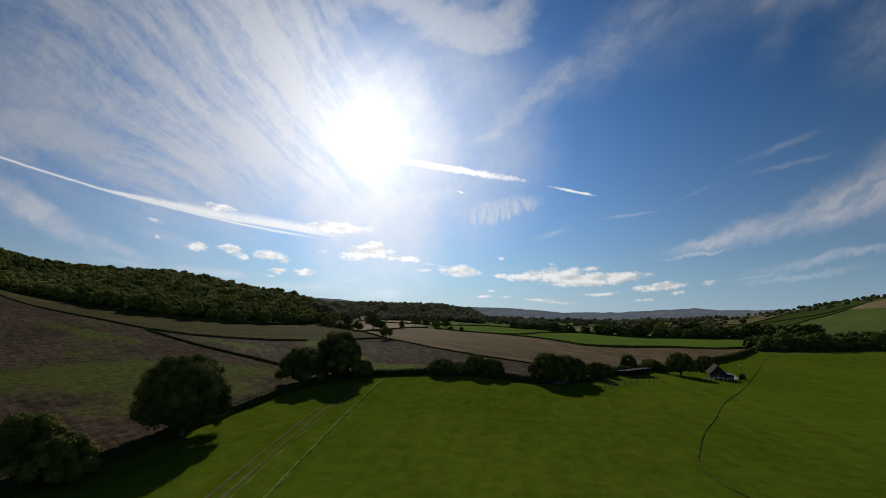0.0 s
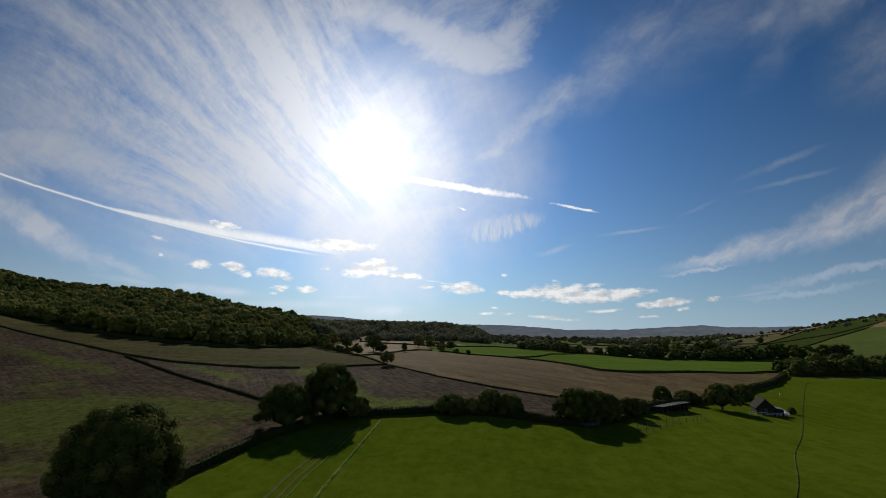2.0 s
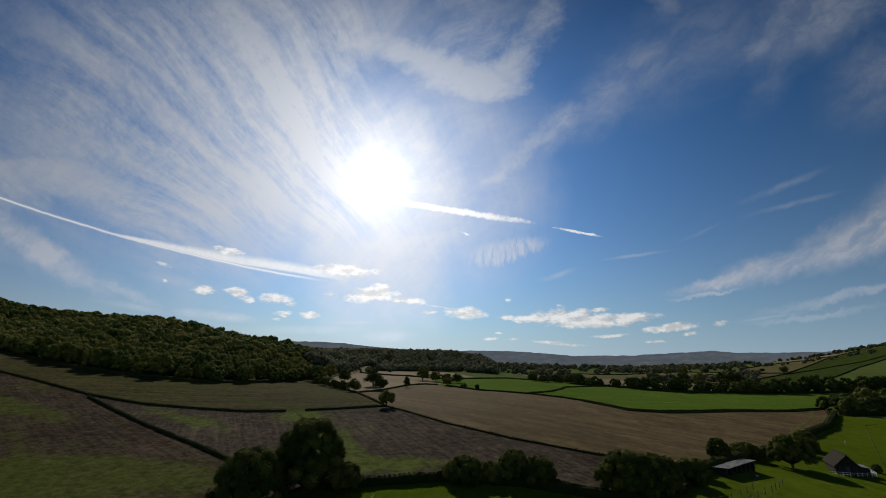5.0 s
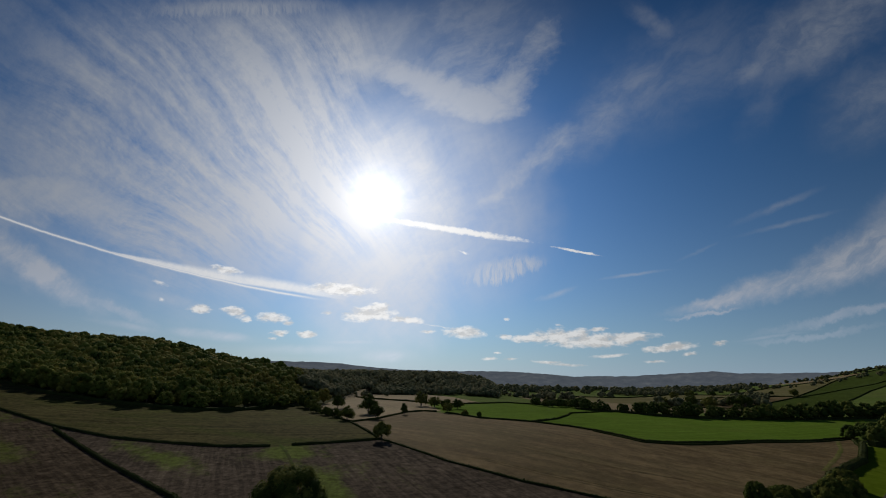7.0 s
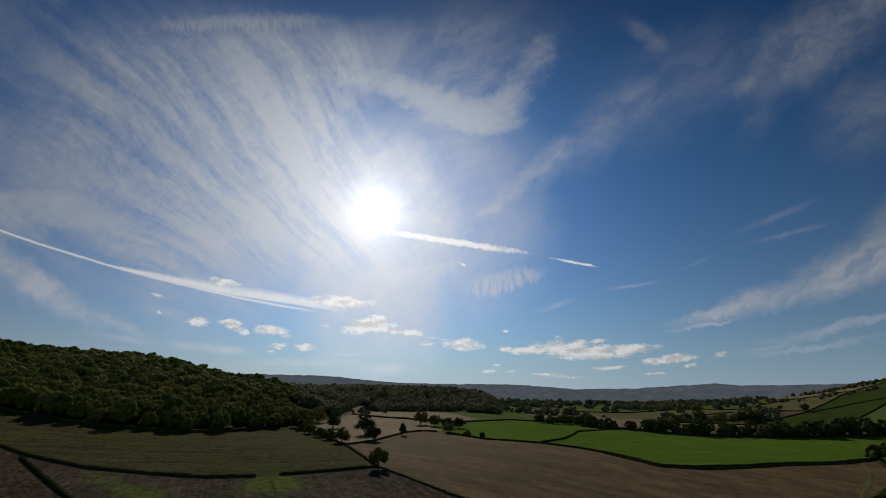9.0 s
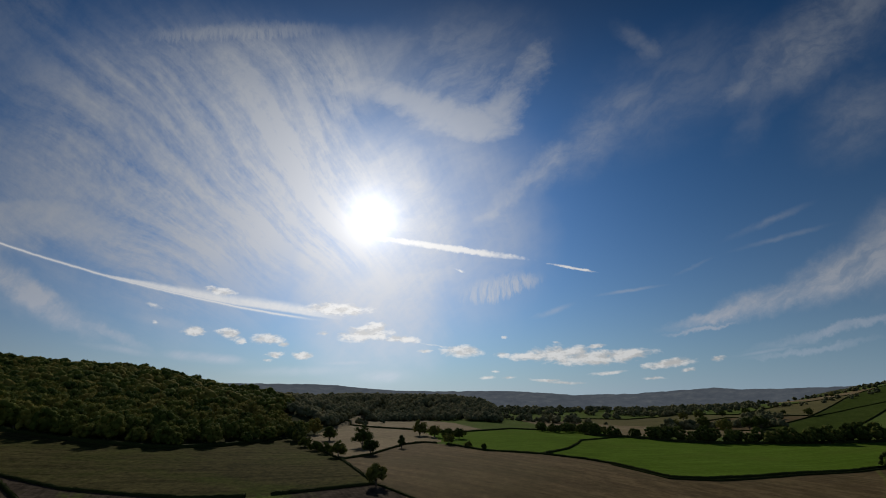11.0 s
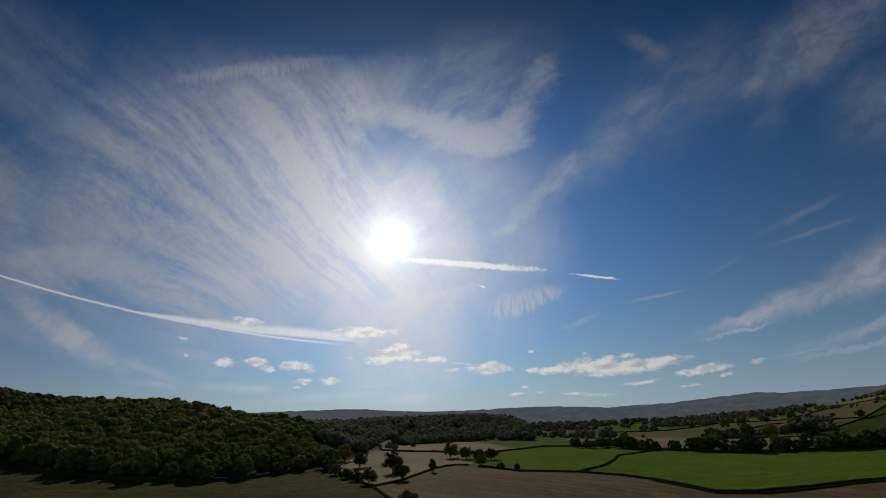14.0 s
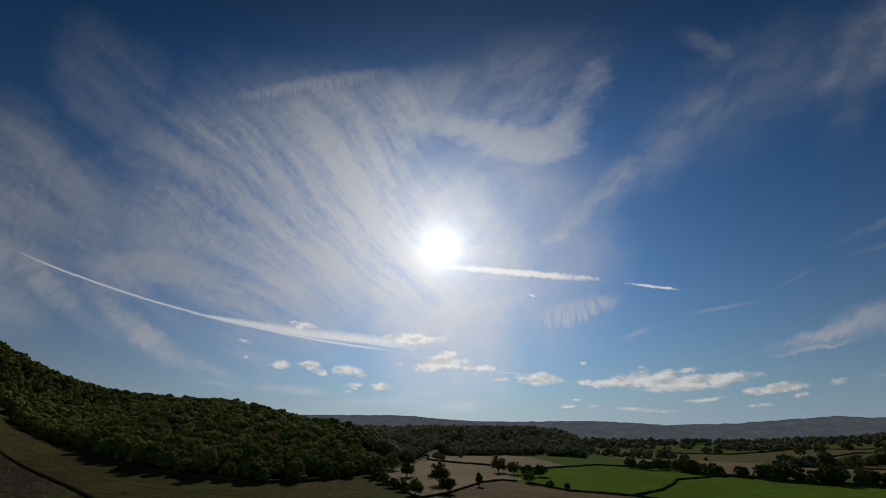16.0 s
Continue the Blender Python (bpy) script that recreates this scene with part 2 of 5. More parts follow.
PUFFS_WEST = [(1.6, -1.58, 0.45, 0.1, 0, 0.95), (2.1, -1.54, 0.75, 0.17, 3, 1), (2.6, -1.63, 0.85, 0.16, 0, 1), (3.25, -1.58, 0.65, 0.14, 4, 1), (2.75, -1.42, 0.22, 0.05, 4, 0.85), (4.05, -1.74, 0.55, 0.09, 6, 0.95), (4.9, -1.67, 0.17, 0.06, 5, 0.85), (4.35, -1.86, 0.18, 0.045, 5, 0.7), (1.08, -1.54, 0.17, 0.07, 0, 0.9), (1.14, -1.24, 0.08, 0.035, 0, 0.8)]
PUFFS_LOW = [(2.96, -1.89, 0.38, 0.04, 5, 0.8), (3.75, -2.0, 0.25, 0.03, 0, 0.7), (0.84, -1.94, 0.18, 0.035, 0, 0.75), (1.22, -1.95, 0.15, 0.035, 0, 0.75), (1.86, -2.0, 0.36, 0.035, -2, 0.75), (2.2, -2.05, 0.38, 0.035, -2, 0.75), (0.96, -1.84, 0.1, 0.025, 0, 0.7), (-5.0, -0.6, 0.18, 0.05, -15, 0.6), (-4.98, -0.9, 0.07, 0.05, -40, 0.6), (-3.03, -1.59, 0.09, 0.03, 0, 0.7), (2.05, -1.35, 0.1, 0.03, 0, 0.6)]
heap = wnoise(wv("MULTIPLY", plan, (1, 1.9, 1)), 3.4, 7, 0.64).outputs[0]
heap_up = wnoise(wv("MULTIPLY", wv("ADD", plan, (-0.05, 0.07, 0)), (1, 1.9, 1)), 3.4, 7, 0.64).outputs[0]
tear = wm("ADD", wm("MULTIPLY", wm("SUBTRACT", heap, 0.5), 1.6), wm("MULTIPLY", tear_fine, 0.25))
puff = wm("MAXIMUM", wm("MAXIMUM", torn(puff_plan, PUFFS, tear, 0.18, 0.75), torn(puff_plan, PUFFS_WEST, tear, 0.18, 0.75)), torn(puff_plan, PUFFS_LOW, wm("MULTIPLY", tear, 0.6), 0.1, 0.8))

# thin cloud glows round the sun
from_sun = wv("LENGTH", wv("SUBTRACT", plan, (-1.17, 0.9, 0)))
near_sun = wm("POWER", 2.718, wm("MULTIPLY", from_sun, -0.36))
disc = wm("ADD", wm("MULTIPLY", wm("POWER", 2.718, wm("MULTIPLY", wm("POWER", wm("MULTIPLY", from_sun, 2.6), 2.0), -1.0)), 5.4), wm("MULTIPLY", wm("POWER", 2.718, wm("MULTIPLY", from_sun, -2.6)), 2.4))
halo = wm("POWER", 2.718, wm("MULTIPLY", from_sun, -0.6))


def wmix(fac, a, b):
    n = wn.new("ShaderNodeMix")
    n.data_type = "RGBA"
    feed(n.inputs[0], fac)
    feed(n.inputs[6], a)
    feed(n.inputs[7], b)
    return n.outputs[2]


def wscale(col, k):
    n = wn.new("ShaderNodeVectorMath")
    n.operation = "SCALE"
    feed(n.inputs[0], col)
    feed(n.inputs["Scale"], k)
    return n.outputs[0]


up_sky = wv("DOT_PRODUCT", way, (0, 0, 1))
clear = wscale(wv("MULTIPLY", w_sky.outputs[0], (0.15, 0.565, 0.9)), wm("MULTIPLY", wstep(up_sky, 0.5, 0.85, 1.0, 0.42), wm("MULTIPLY_ADD", wm("POWER", 2.718, wm("MULTIPLY", from_sun, -0.26)), 1.0, 0.24)))
clear = wmix(wstep(wv("DOT_PRODUCT", way, (-0.0116, 0.9636, 0.2672)), 0.4, 0.0), clear, wv("MULTIPLY", w_sky.outputs[0], (0.62, 0.65, 0.68)))
haze = wm("POWER", 2.718, wm("MULTIPLY", wm("MAXIMUM", up_sky, 0.0), -6.8))
clear = wmix(wm("MULTIPLY", haze, 0.8), clear, wscale(wmix(wm("MAXIMUM", wm("MULTIPLY", near_sun, 1.8, clamp=True), wstep(plan_x, 1.5, -3.5, 0.0, 0.85)), (0.7, 0.93, 1.2), (0.96, 0.975, 1.0)), wm("MULTIPLY_ADD", near_sun, 6.4, 3.7)))
ahead = wstep(wv("DOT_PRODUCT", way, (-0.0116, 0.9636, 0.2672)), 0.15, 0.4)
cirrus_tone = wscale(wmix(near_sun, (0.84, 0.95, 1.15), (0.97, 0.975, 1.02)), wm("MULTIPLY", wstep(up_sky, 0.48, 0.85, 1.0, 0.6), wm("ADD", wm("MULTIPLY_ADD", near_sun, 7.0, 1.75), wm("MULTIPLY", haze, 3.6))))
lit_tops = wstep(wm("SUBTRACT", heap, heap_up), -0.14, 0.12, 0.76, 1.1)
puff_tone = wscale(Vector((1.0, 0.985, 0.965)), wm("MULTIPLY", wm("MULTIPLY_ADD", near_sun, 6.2, 5.4), lit_tops))
sky_col = wmix(wm("MULTIPLY", fan, ahead, clamp=True), clear, cirrus_tone)
sky_col = wmix(wm("MULTIPLY", wm("MAXIMUM", veil, wm("MULTIPLY", rim, 0.68)), ahead, clamp=True), sky_col, cirrus_tone)
sky_col = wmix(wm("MULTIPLY", wm("MULTIPLY", trail, 0.92), ahead, clamp=True), sky_col, wscale(Vector((1.0, 0.99, 0.98)), wm("MULTIPLY_ADD", near_sun, 6.0, 5.6)))
sky_col = wmix(wm("MULTIPLY", wm("MULTIPLY", puff, 0.86), ahead, clamp=True), sky_col, puff_tone)
aureole = wm("MULTIPLY", wm("ADD", disc, wm("MULTIPLY", halo, 2.6)), ahead)
sky_col = wv("ADD", sky_col, wscale(Vector((1.0, 0.99, 0.96)), aureole))
wl.new(sky_col, w_bg.inputs["Color"])
wl.new(w_bg.outputs[0], w_out.inputs["Surface"])

sun_data = bpy.data.lights.new("sun", "SUN")
sun_data.energy, sun_data.angle, sun_data.color = 3.8, radians(0.6), (1.0, 0.93, 0.82)
sun = new("sun", sun_data)
sun.matrix_world = look((0, 0, 200), Vector((0, 0, 200)) - sun_way)


# ---------------------------------------------------------------- materials
def node_mat(name, rough=0.9, spec=0.2):
    m = bpy.data.materials.new(name)
    m.use_nodes = True
    b = m.node_tree.nodes["Principled BSDF"]
    b.inputs["Roughness"].default_value = rough
    b.inputs["Specular IOR Level"].default_value = spec
    return m, m.node_tree.nodes, m.node_tree.links, b


def ramp(nodes, stops):
    r = nodes.new("ShaderNodeValToRGB")
    r.color_ramp.elements[0].position, r.color_ramp.elements[0].color = stops[0][0], (*stops[0][1], 1)
    r.color_ramp.elements[1].position, r.color_ramp.elements[1].color = stops[-1][0], (*stops[-1][1], 1)
    for p, c in stops[1:-1]:
        r.color_ramp.elements.new(p).color = (*c, 1)
    return r


def noise_node(nodes, links, vec, scale, detail=4, rough=0.6):
    n = nodes.new("ShaderNodeTexNoise")
    n.inputs["Scale"].default_value, n.inputs["Detail"].default_value, n.inputs["Roughness"].default_value = scale, detail, rough
    links.new(vec, n.inputs["Vector"])
    return n


def mix_rgb(nodes, links, fac, a, b, mode="MIX"):
    n = nodes.new("ShaderNodeMix")
    n.data_type, n.blend_type = "RGBA", mode
    for sock, v in ((n.inputs[0], fac), (n.inputs[6], a), (n.inputs[7], b)):
        if isinstance(v, (int, float)):
            sock.default_value = v
        elif isinstance(v, tuple):
            sock.default_value = (*v, 1)
        else:
            links.new(v, sock)
    return n.outputs[2]


def field_mat(name, dark, mid, light, patch=None, furrow=None, angle=0.0, patch_at=(0.52, 0.66), weeds=(), sheen=(1.0, 0.004)):
    """Field surface: broad tone drift, fine sward or clod grain, optional weed patches and drill lines; sheen: roughness and gloss of straw or sward."""
    m, n, l, b = node_mat(name, *sheen)
    b.inputs["Specular Tint"].default_value = (1.0, 0.78, 0.45, 1)
    co = n.new("ShaderNodeTexCoord").outputs["Object"]
    big = noise_node(n, l, co, 0.022, 6, 0.65)
    fine = noise_node(n, l, co, 0.35, 9, 0.8)
    r = ramp(n, [(0.38, dark), (0.5, mid), (0.63, light)])
    add = n.new("ShaderNodeMath")
    add.operation = "MULTIPLY_ADD"
    l.new(fine.outputs[0], add.inputs[0])
    add.inputs[1].default_value = 0.62
    half = n.new("ShaderNodeMath")
    half.operation = "MULTIPLY"
    l.new(big.outputs[0], half.inputs[0])
    half.inputs[1].default_value = 0.38
    l.new(half.outputs[0], add.inputs[2])
    l.new(add.outputs[0], r.inputs[0])
    col = r.outputs[0]
    mp = n.new("ShaderNodeMapping")
    mp.inputs["Rotation"].default_value = (0, 0, radians(angle))
    l.new(co, mp.inputs["Vector"])
    height_src = fine.outputs[0]
    if furrow:
        mp2 = n.new("ShaderNodeMapping")
        mp2.inputs["Scale"].default_value = (furrow[0], furrow[0] * 0.02, 1)
        l.new(mp.outputs[0], mp2.inputs["Vector"])
        streak = noise_node(n, l, mp2.outputs[0], 1.0, 3, 0.6)
        rs = ramp(n, [(0.4, (1 - furrow[1],) * 3), (0.6, (1 + furrow[1],) * 3)])
        l.new(streak.outputs[0], rs.inputs[0])
        col = mix_rgb(n, l, 1.0, col, rs.outputs[0], "MULTIPLY")
    if patch:
        mp3 = n.new("ShaderNodeMapping")
        mp3.inputs["Scale"].default_value = (0.035, 0.018, 0.03)
        l.new(mp.outputs[0], mp3.inputs["Vector"])
        blot = noise_node(n, l, mp3.outputs[0], 1.0, 10, 0.8)
        spread_ = blot.outputs[0]
        for wx, wy, rx, ry, turn in weeds:
            zone = n.new("ShaderNodeMapping")
            zone.vector_type = "TEXTURE"
            zone.inputs["Location"].default_value, zone.inputs["Rotation"].default_value, zone.inputs["Scale"].default_value = (wx, wy, 0), (0, 0, radians(turn)), (rx, ry, 1000)
            l.new(co, zone.inputs["Vector"])
            g = n.new("ShaderNodeTexGradient")
            g.gradient_type = "SPHERICAL"
            l.new(zone.outputs[0], g.inputs[0])
            more = n.new("ShaderNodeMath")
            more.operation = "MULTIPLY_ADD"
            l.new(g.outputs["Fac"], more.inputs[0])
            more.inputs[1].default_value = 0.24
            l.new(spread_, more.inputs[2])
            spread_ = more.outputs[0]
        rp = ramp(n, [(patch_at[0], (0, 0, 0)), (patch_at[1], (0.72, 0.72, 0.72))])
        l.new(spread_, rp.inputs[0])
        col = mix_rgb(n, l, rp.outputs[0], col, patch)
        tufts = noise_node(n, l, co, 0.55, 6, 0.75)
        rough_ = 0.4 if weeds else 0.12
        rt = ramp(n, [(0.36, (1 - rough_,) * 3), (0.64, (1 + rough_,) * 3)])
        l.new(tufts.outputs[0], rt.inputs[0])
        col = mix_rgb(n, l, 1.0, col, rt.outputs[0], "MULTIPLY")
    l.new(col, b.inputs["Base Color"])
    bump = n.new("ShaderNodeBump")
    bump.inputs["Strength"].default_value, bump.inputs["Distance"].default_value = 0.5, 0.25
    l.new(height_src, bump.inputs["Height"])
    l.new(bump.outputs[0], b.inputs["Normal"])
    return m


def leaf_mat(name, dark, mid, light, glow=0.35, fleck=0.45):
    """Foliage: tint by tree and by leaf clump, with light passing through the leaves."""
    m, n, l, b = node_mat(name, 0.9, 0.02)
    info, geo = n.new("ShaderNodeObjectInfo"), n.new("ShaderNodeNewGeometry")
    mixr = n.new("ShaderNodeMath")
    mixr.operation = "MULTIPLY_ADD"
    l.new(geo.outputs["Random Per Island"], mixr.inputs[0])
    mixr.inputs[1].default_value = fleck
    att = n.new("ShaderNodeAttribute")
    att.attribute_name = "tint"
    both = n.new("ShaderNodeMath")
    both.operation = "ADD"
    l.new(info.outputs["Random"], both.inputs[0])
    l.new(att.outputs["Fac"], both.inputs[1])
    part_ = n.new("ShaderNodeMath")
    part_.operation = "FRACT"
    l.new(both.outputs[0], part_.inputs[0])
    sc = n.new("ShaderNodeMath")
    sc.operation = "MULTIPLY"
    l.new(part_.outputs[0], sc.inputs[0])
    sc.inputs[1].default_value = 1.0 - fleck
    l.new(sc.outputs[0], mixr.inputs[2])
    r = ramp(n, [(0.05, dark), (0.5, mid), (0.95, light)])
    l.new(mixr.outputs[0], r.inputs[0])
    l.new(r.outputs[0], b.inputs["Base Color"])
    tr = n.new("ShaderNodeBsdfTranslucent")
    l.new(r.outputs[0], tr.inputs["Color"])
    mx = n.new("ShaderNodeMixShader")
    mx.inputs[0].default_value = glow
    l.new(b.outputs[0], mx.inputs[1])
    l.new(tr.outputs[0], mx.inputs[2])
    l.new(mx.outputs[0], n["Material Output"].inputs["Surface"])
    return m


def plain_mat(name, a, b_, scale=3.0, rough=0.8, metal=0.0):
    m, n, l, b = node_mat(name, rough, 0.3 if rough < 0.75 else 0.06)
    co = n.new("ShaderNodeTexCoord").outputs["Object"]
    no = noise_node(n, l, co, scale, 6, 0.65)
    r = ramp(n, [(0.35, a), (0.65, b_)])
    l.new(no.outputs[0], r.inputs[0])
    l.new(r.outputs[0], b.inputs["Base Color"])
    b.inputs["Metallic"].default_value = metal
    bump = n.new("ShaderNodeBump")
    bump.inputs["Strength"].default_value, bump.inputs["Distance"].default_value = 0.4, 0.03
    l.new(no.outputs[0], bump.inputs["Height"])
    l.new(bump.outputs[0], b.inputs["Normal"])
    return m


M_GRASS = field_mat("mown_grass", (0.03627, 0.0558, 0.00372), (0.05022, 0.07254, 0.00558), (0.06789, 0.09114, 0.0093), furrow=(0.35, 0.05), angle=8, sheen=(1.0, 0.0))
M_PLOUGH = field_mat("ploughed_soil", (0.0165, 0.0125, 0.0085), (0.036, 0.027, 0.018), (0.07, 0.053, 0.036), patch=(0.048, 0.062, 0.01), furrow=(1.1, 0.22), angle=-50, patch_at=(0.53, 0.66), weeds=((-74, 130, 52, 15, 8), (-92, 118, 60, 26, 10), (-145, 186, 60, 8, -24), (-58, 100, 22, 16, 40)), sheen=(0.95, 0.003))
M_DARK = field_mat("dark_soil", (0.0194, 0.0151, 0.011), (0.0405, 0.0312, 0.0229), (0.0704, 0.0554, 0.0396), patch=(0.062, 0.086, 0.012), furrow=(1.0, 0.22), angle=-26, patch_at=(0.55, 0.68), weeds=((-14, 139, 30, 9, 4), (-31, 156, 26, 6, -58), (-82, 178, 36, 8, -34), (-52, 188, 10, 14, 20)), sheen=(0.92, 0.004))
M_STUBBLE = field_mat("stubble", (0.0482, 0.0344, 0.0155), (0.074, 0.0525, 0.0249), (0.103, 0.0748, 0.0387), patch=(0.0471, 0.0426, 0.0165), furrow=(0.28, 0.2), angle=-50, patch_at=(0.46, 0.7), sheen=(0.92, 0.013))
M_PALE = field_mat("pale_stubble", (0.0918, 0.0694, 0.036), (0.121, 0.0918, 0.049), (0.153, 0.117, 0.0646), patch=(0.0816, 0.0714, 0.0326), furrow=(0.5, 0.1), angle=40, sheen=(0.9, 0.016))
M_OLIVE = field_mat("olive_stubble", (0.023, 0.0205, 0.0078), (0.037, 0.0335, 0.0118), (0.056, 0.049, 0.019), patch=(0.034, 0.043, 0.008), furrow=(0.35, 0.22), angle=80, patch_at=(0.5, 0.66), weeds=((-75, 212, 38, 9, -18), (-57, 201, 10, 6, 30)), sheen=(0.92, 0.004))
M_CROP = field_mat("young_crop", (0.0402, 0.0697, 0.00697), (0.0542, 0.0905, 0.0108), (0.0697, 0.11, 0.0163), patch=(0.0627, 0.0851, 0.0147), furrow=(0.4, 0.1), angle=70, sheen=(0.95, 0.002))
M_MEADOW = field_mat("far_meadow", (0.042, 0.062, 0.014), (0.056, 0.079, 0.019), (0.075, 0.095, 0.026), patch=(0.06, 0.056, 0.025))
M_SLOPE = field_mat("slope_pasture", (0.02254, 0.03315, 0.007293), (0.02917, 0.04243, 0.009282), (0.03845, 0.05171, 0.01326), furrow=(0.2, 0.08), angle=40, sheen=(0.95, 0.001))
M_DRY = field_mat("dry_pasture", (0.06, 0.056, 0.0224), (0.08, 0.072, 0.032), (0.104, 0.092, 0.0416), patch=(0.048, 0.0576, 0.0176), sheen=(0.95, 0.006))
M_FLOOR = field_mat("wood_floor", (0.02, 0.022, 0.01), (0.03, 0.033, 0.014), (0.045, 0.045, 0.02))
M_LEAF = leaf_mat("oak_leaves", (0.03, 0.045, 0.009), (0.058, 0.072, 0.014), (0.15, 0.135, 0.03), 0.25, 0.3)
M_WOODLEAF = leaf_mat("woodland_leaves", (0.038, 0.06, 0.012), (0.106, 0.118, 0.021), (0.22, 0.172, 0.04), 0.28, 0.3)
M_HEDGE = leaf_mat("hedge_leaves", (0.018, 0.025, 0.007), (0.028, 0.037, 0.01), (0.05, 0.054, 0.017), 0.25)
# distance haze is put into the next two leaf colours, paler than real leaves
M_HAZED_SPURLEAF = leaf_mat("hazed_spur_leaves", (0.125, 0.128, 0.066), (0.165, 0.16, 0.08), (0.22, 0.19, 0.095), 0.45, 0.15)
M_HAZED_VALLEYLEAF = leaf_mat("hazed_valley_leaves", (0.088, 0.0944, 0.0464), (0.124, 0.124, 0.06), (0.172, 0.152, 0.072), 0.3, 0.2)
M_BELTLEAF = leaf_mat("stream_leaves", (0.0336, 0.0532, 0.0112), (0.0644, 0.0812, 0.0168), (0.126, 0.129, 0.0308), 0.3)
M_BARK = plain_mat("bark", (0.05, 0.04, 0.03), (0.11, 0.09, 0.07), 4.0, 0.95)


# ---------------------------------------------------------------- terrain
def knots(v, ks):
    """Straight lines between (place, value) pairs."""
    if v <= ks[0][0]:
        return ks[0][1]
    for (a, p), (c, q) in zip(ks, ks[1:]):
        if v <= c:
            return p + (q - p) * (v - a) / (c - a)
    return ks[-1][1]


WOOD_EDGE = [(-900, 560), (-500, 440), (-350, 350), (-270, 314), (-200, 276), (-166, 268), (-123, 267), (-104, 286), (-90, 325), (-84, 345)]
CREST = [(-900, 60), (-600, 51), (-520, 50.5), (-480, 50.5), (-440, 53), (-390, 53.5), (-340, 52.5), (-290, 50.5), (-240, 42), (-191, 33), (-166, 29), (-141, 25), (-110, 20), (-90, 14)]
SPUR = [(-420, 22), (-300, 9), (-230, 3), (-180, 6), (-120, 11), (-60, 16), (0, 15), (44, 10), (70, 0)]
WEST_RISE = [(0.38, -1), (0.55, 7), (0.73, 25), (0.84, 38), (0.97, 54), (1.5, 80)]


def wood_line(x):
    return knots(x, WOOD_EDGE)


def height(x, y):
    """The lie of the land in metres."""
    d = math.hypot(x, y)
    h = 9 * S(40, 240, y) * (1 - S(-20, 120, x) * 0.7) - 3.5 * S(20, 130, x) * S(60, 170, y) * (1 - S(185, 250, y) * (1 - 0.7 * S(110, 170, x)))
    h += 15 * S(-50, -290, x) * S(40, 300, y) * (1 - S(400, 700, y))
    h += 20 * S(-360, -560, x) * S(200, 430, y)
    if x < -80:
        h += max(0, knots(x, CREST) - h) * S(0, 160, y - wood_line(x)) * (1 - S(190, 420, y - wood_line(x)) * 0.6)
    if y > 480:
        h += knots(x * 680 / y, SPUR) * S(500, 660, y) * (1 - S(900, 1300, y) * 0.4)
    r = x / max(y, 60.0)
    if r > 0.38 and d > 300:
        h += knots(r, WEST_RISE) * S(300, 1250, d)
    if x < -150:
        h += 30 * S(0.8, 1.35, -x / max(y, 1.0)) * S(-150, -350, x) * S(150, 300, y)
    h += 72 * math.exp(-((x + 720) / 110) ** 2 - ((y - 530) / 85) ** 2)
    h -= 90 * S(960, 1750, d) * (1 - S(0.62, 0.85, r))
    return h


def inside(x, y, poly):
    hit = False
    for (x0, y0), (x1, y1) in zip(poly, poly[1:] + poly[:1]):
        if (y0 > y) != (y1 > y) and x < x0 + (y - y0) / (y1 - y0) * (x1 - x0):
            hit = not hit
    return hit


# hedge lines in plan
NEAR_WEST = [(-75, -20), (-52, 45), (-46, 68), (-43, 84), (-37, 107), (-27, 124)]
NEAR_NORTH = [(-27, 124), (-16, 127), (-4, 130), (12, 128), (25, 123), (31, 122), (41, 129), (52, 143)]
NEAR_WESTWARD = [(52, 143), (70, 159), (95, 180), (113, 198), (143, 221), (178, 260)]
HEDGE_A = [(-300, 280), (-173, 225), (-134, 206), (-109, 197), (-89, 194), (-71, 192), (-58, 194)]
HEDGE_A2 = [(-52, 196), (-39, 201), (-26, 207)]
HEDGE_B = [(-133, 203), (-95, 174), (-60, 148), (-36, 128)]
HEDGE_C = [(-84, 318), (-63, 282), (-46, 252), (-33, 222), (-26, 207), (-4, 179), (14, 163), (32, 152), (50, 146)]
HEDGE_D = [(-46, 252), (-37, 264), (-26, 302), (-17, 311), (-10, 307)]
HEDGE_D2 = [(-5, 303), (12, 283), (38, 282)]
HEDGE_E = [(38, 282), (54, 274), (64, 262), (74, 238), (88, 240), (115, 249), (150, 267), (193, 284)]
HEDGE_F = [(38, 282), (57, 312), (71, 344), (79, 366), (120, 405)]
HEDGE_G = [(-20, 380), (-10, 370), (5, 377), (24, 402), (45, 432), (80, 440), (120, 450)]
HEDGE_H = [(-110, 470), (-76, 430), (-32, 395), (-20, 380)]
HEDGE_R = [(143, 221), (165, 245), (193, 284)]
SLOPE_A = [(258, 469), (360, 546), (584, 750), (737, 844)]
SLOPE_B = [(360, 546), (452, 591), (505, 607), (640, 680)]
SLOPE_C = [(284, 419), (350, 470), (446, 548), (560, 620)]
SLOPE_D = [(203, 518), (319, 616), (359, 606), (377, 566)]
SLOPE_E = [(310, 719), (361, 663), (478, 746), (600, 768)]
SLOPE_F = [(196, 497), (245, 460), (271, 462)]
SLOPE_G = [(144, 666), (215, 638), (311, 714)]

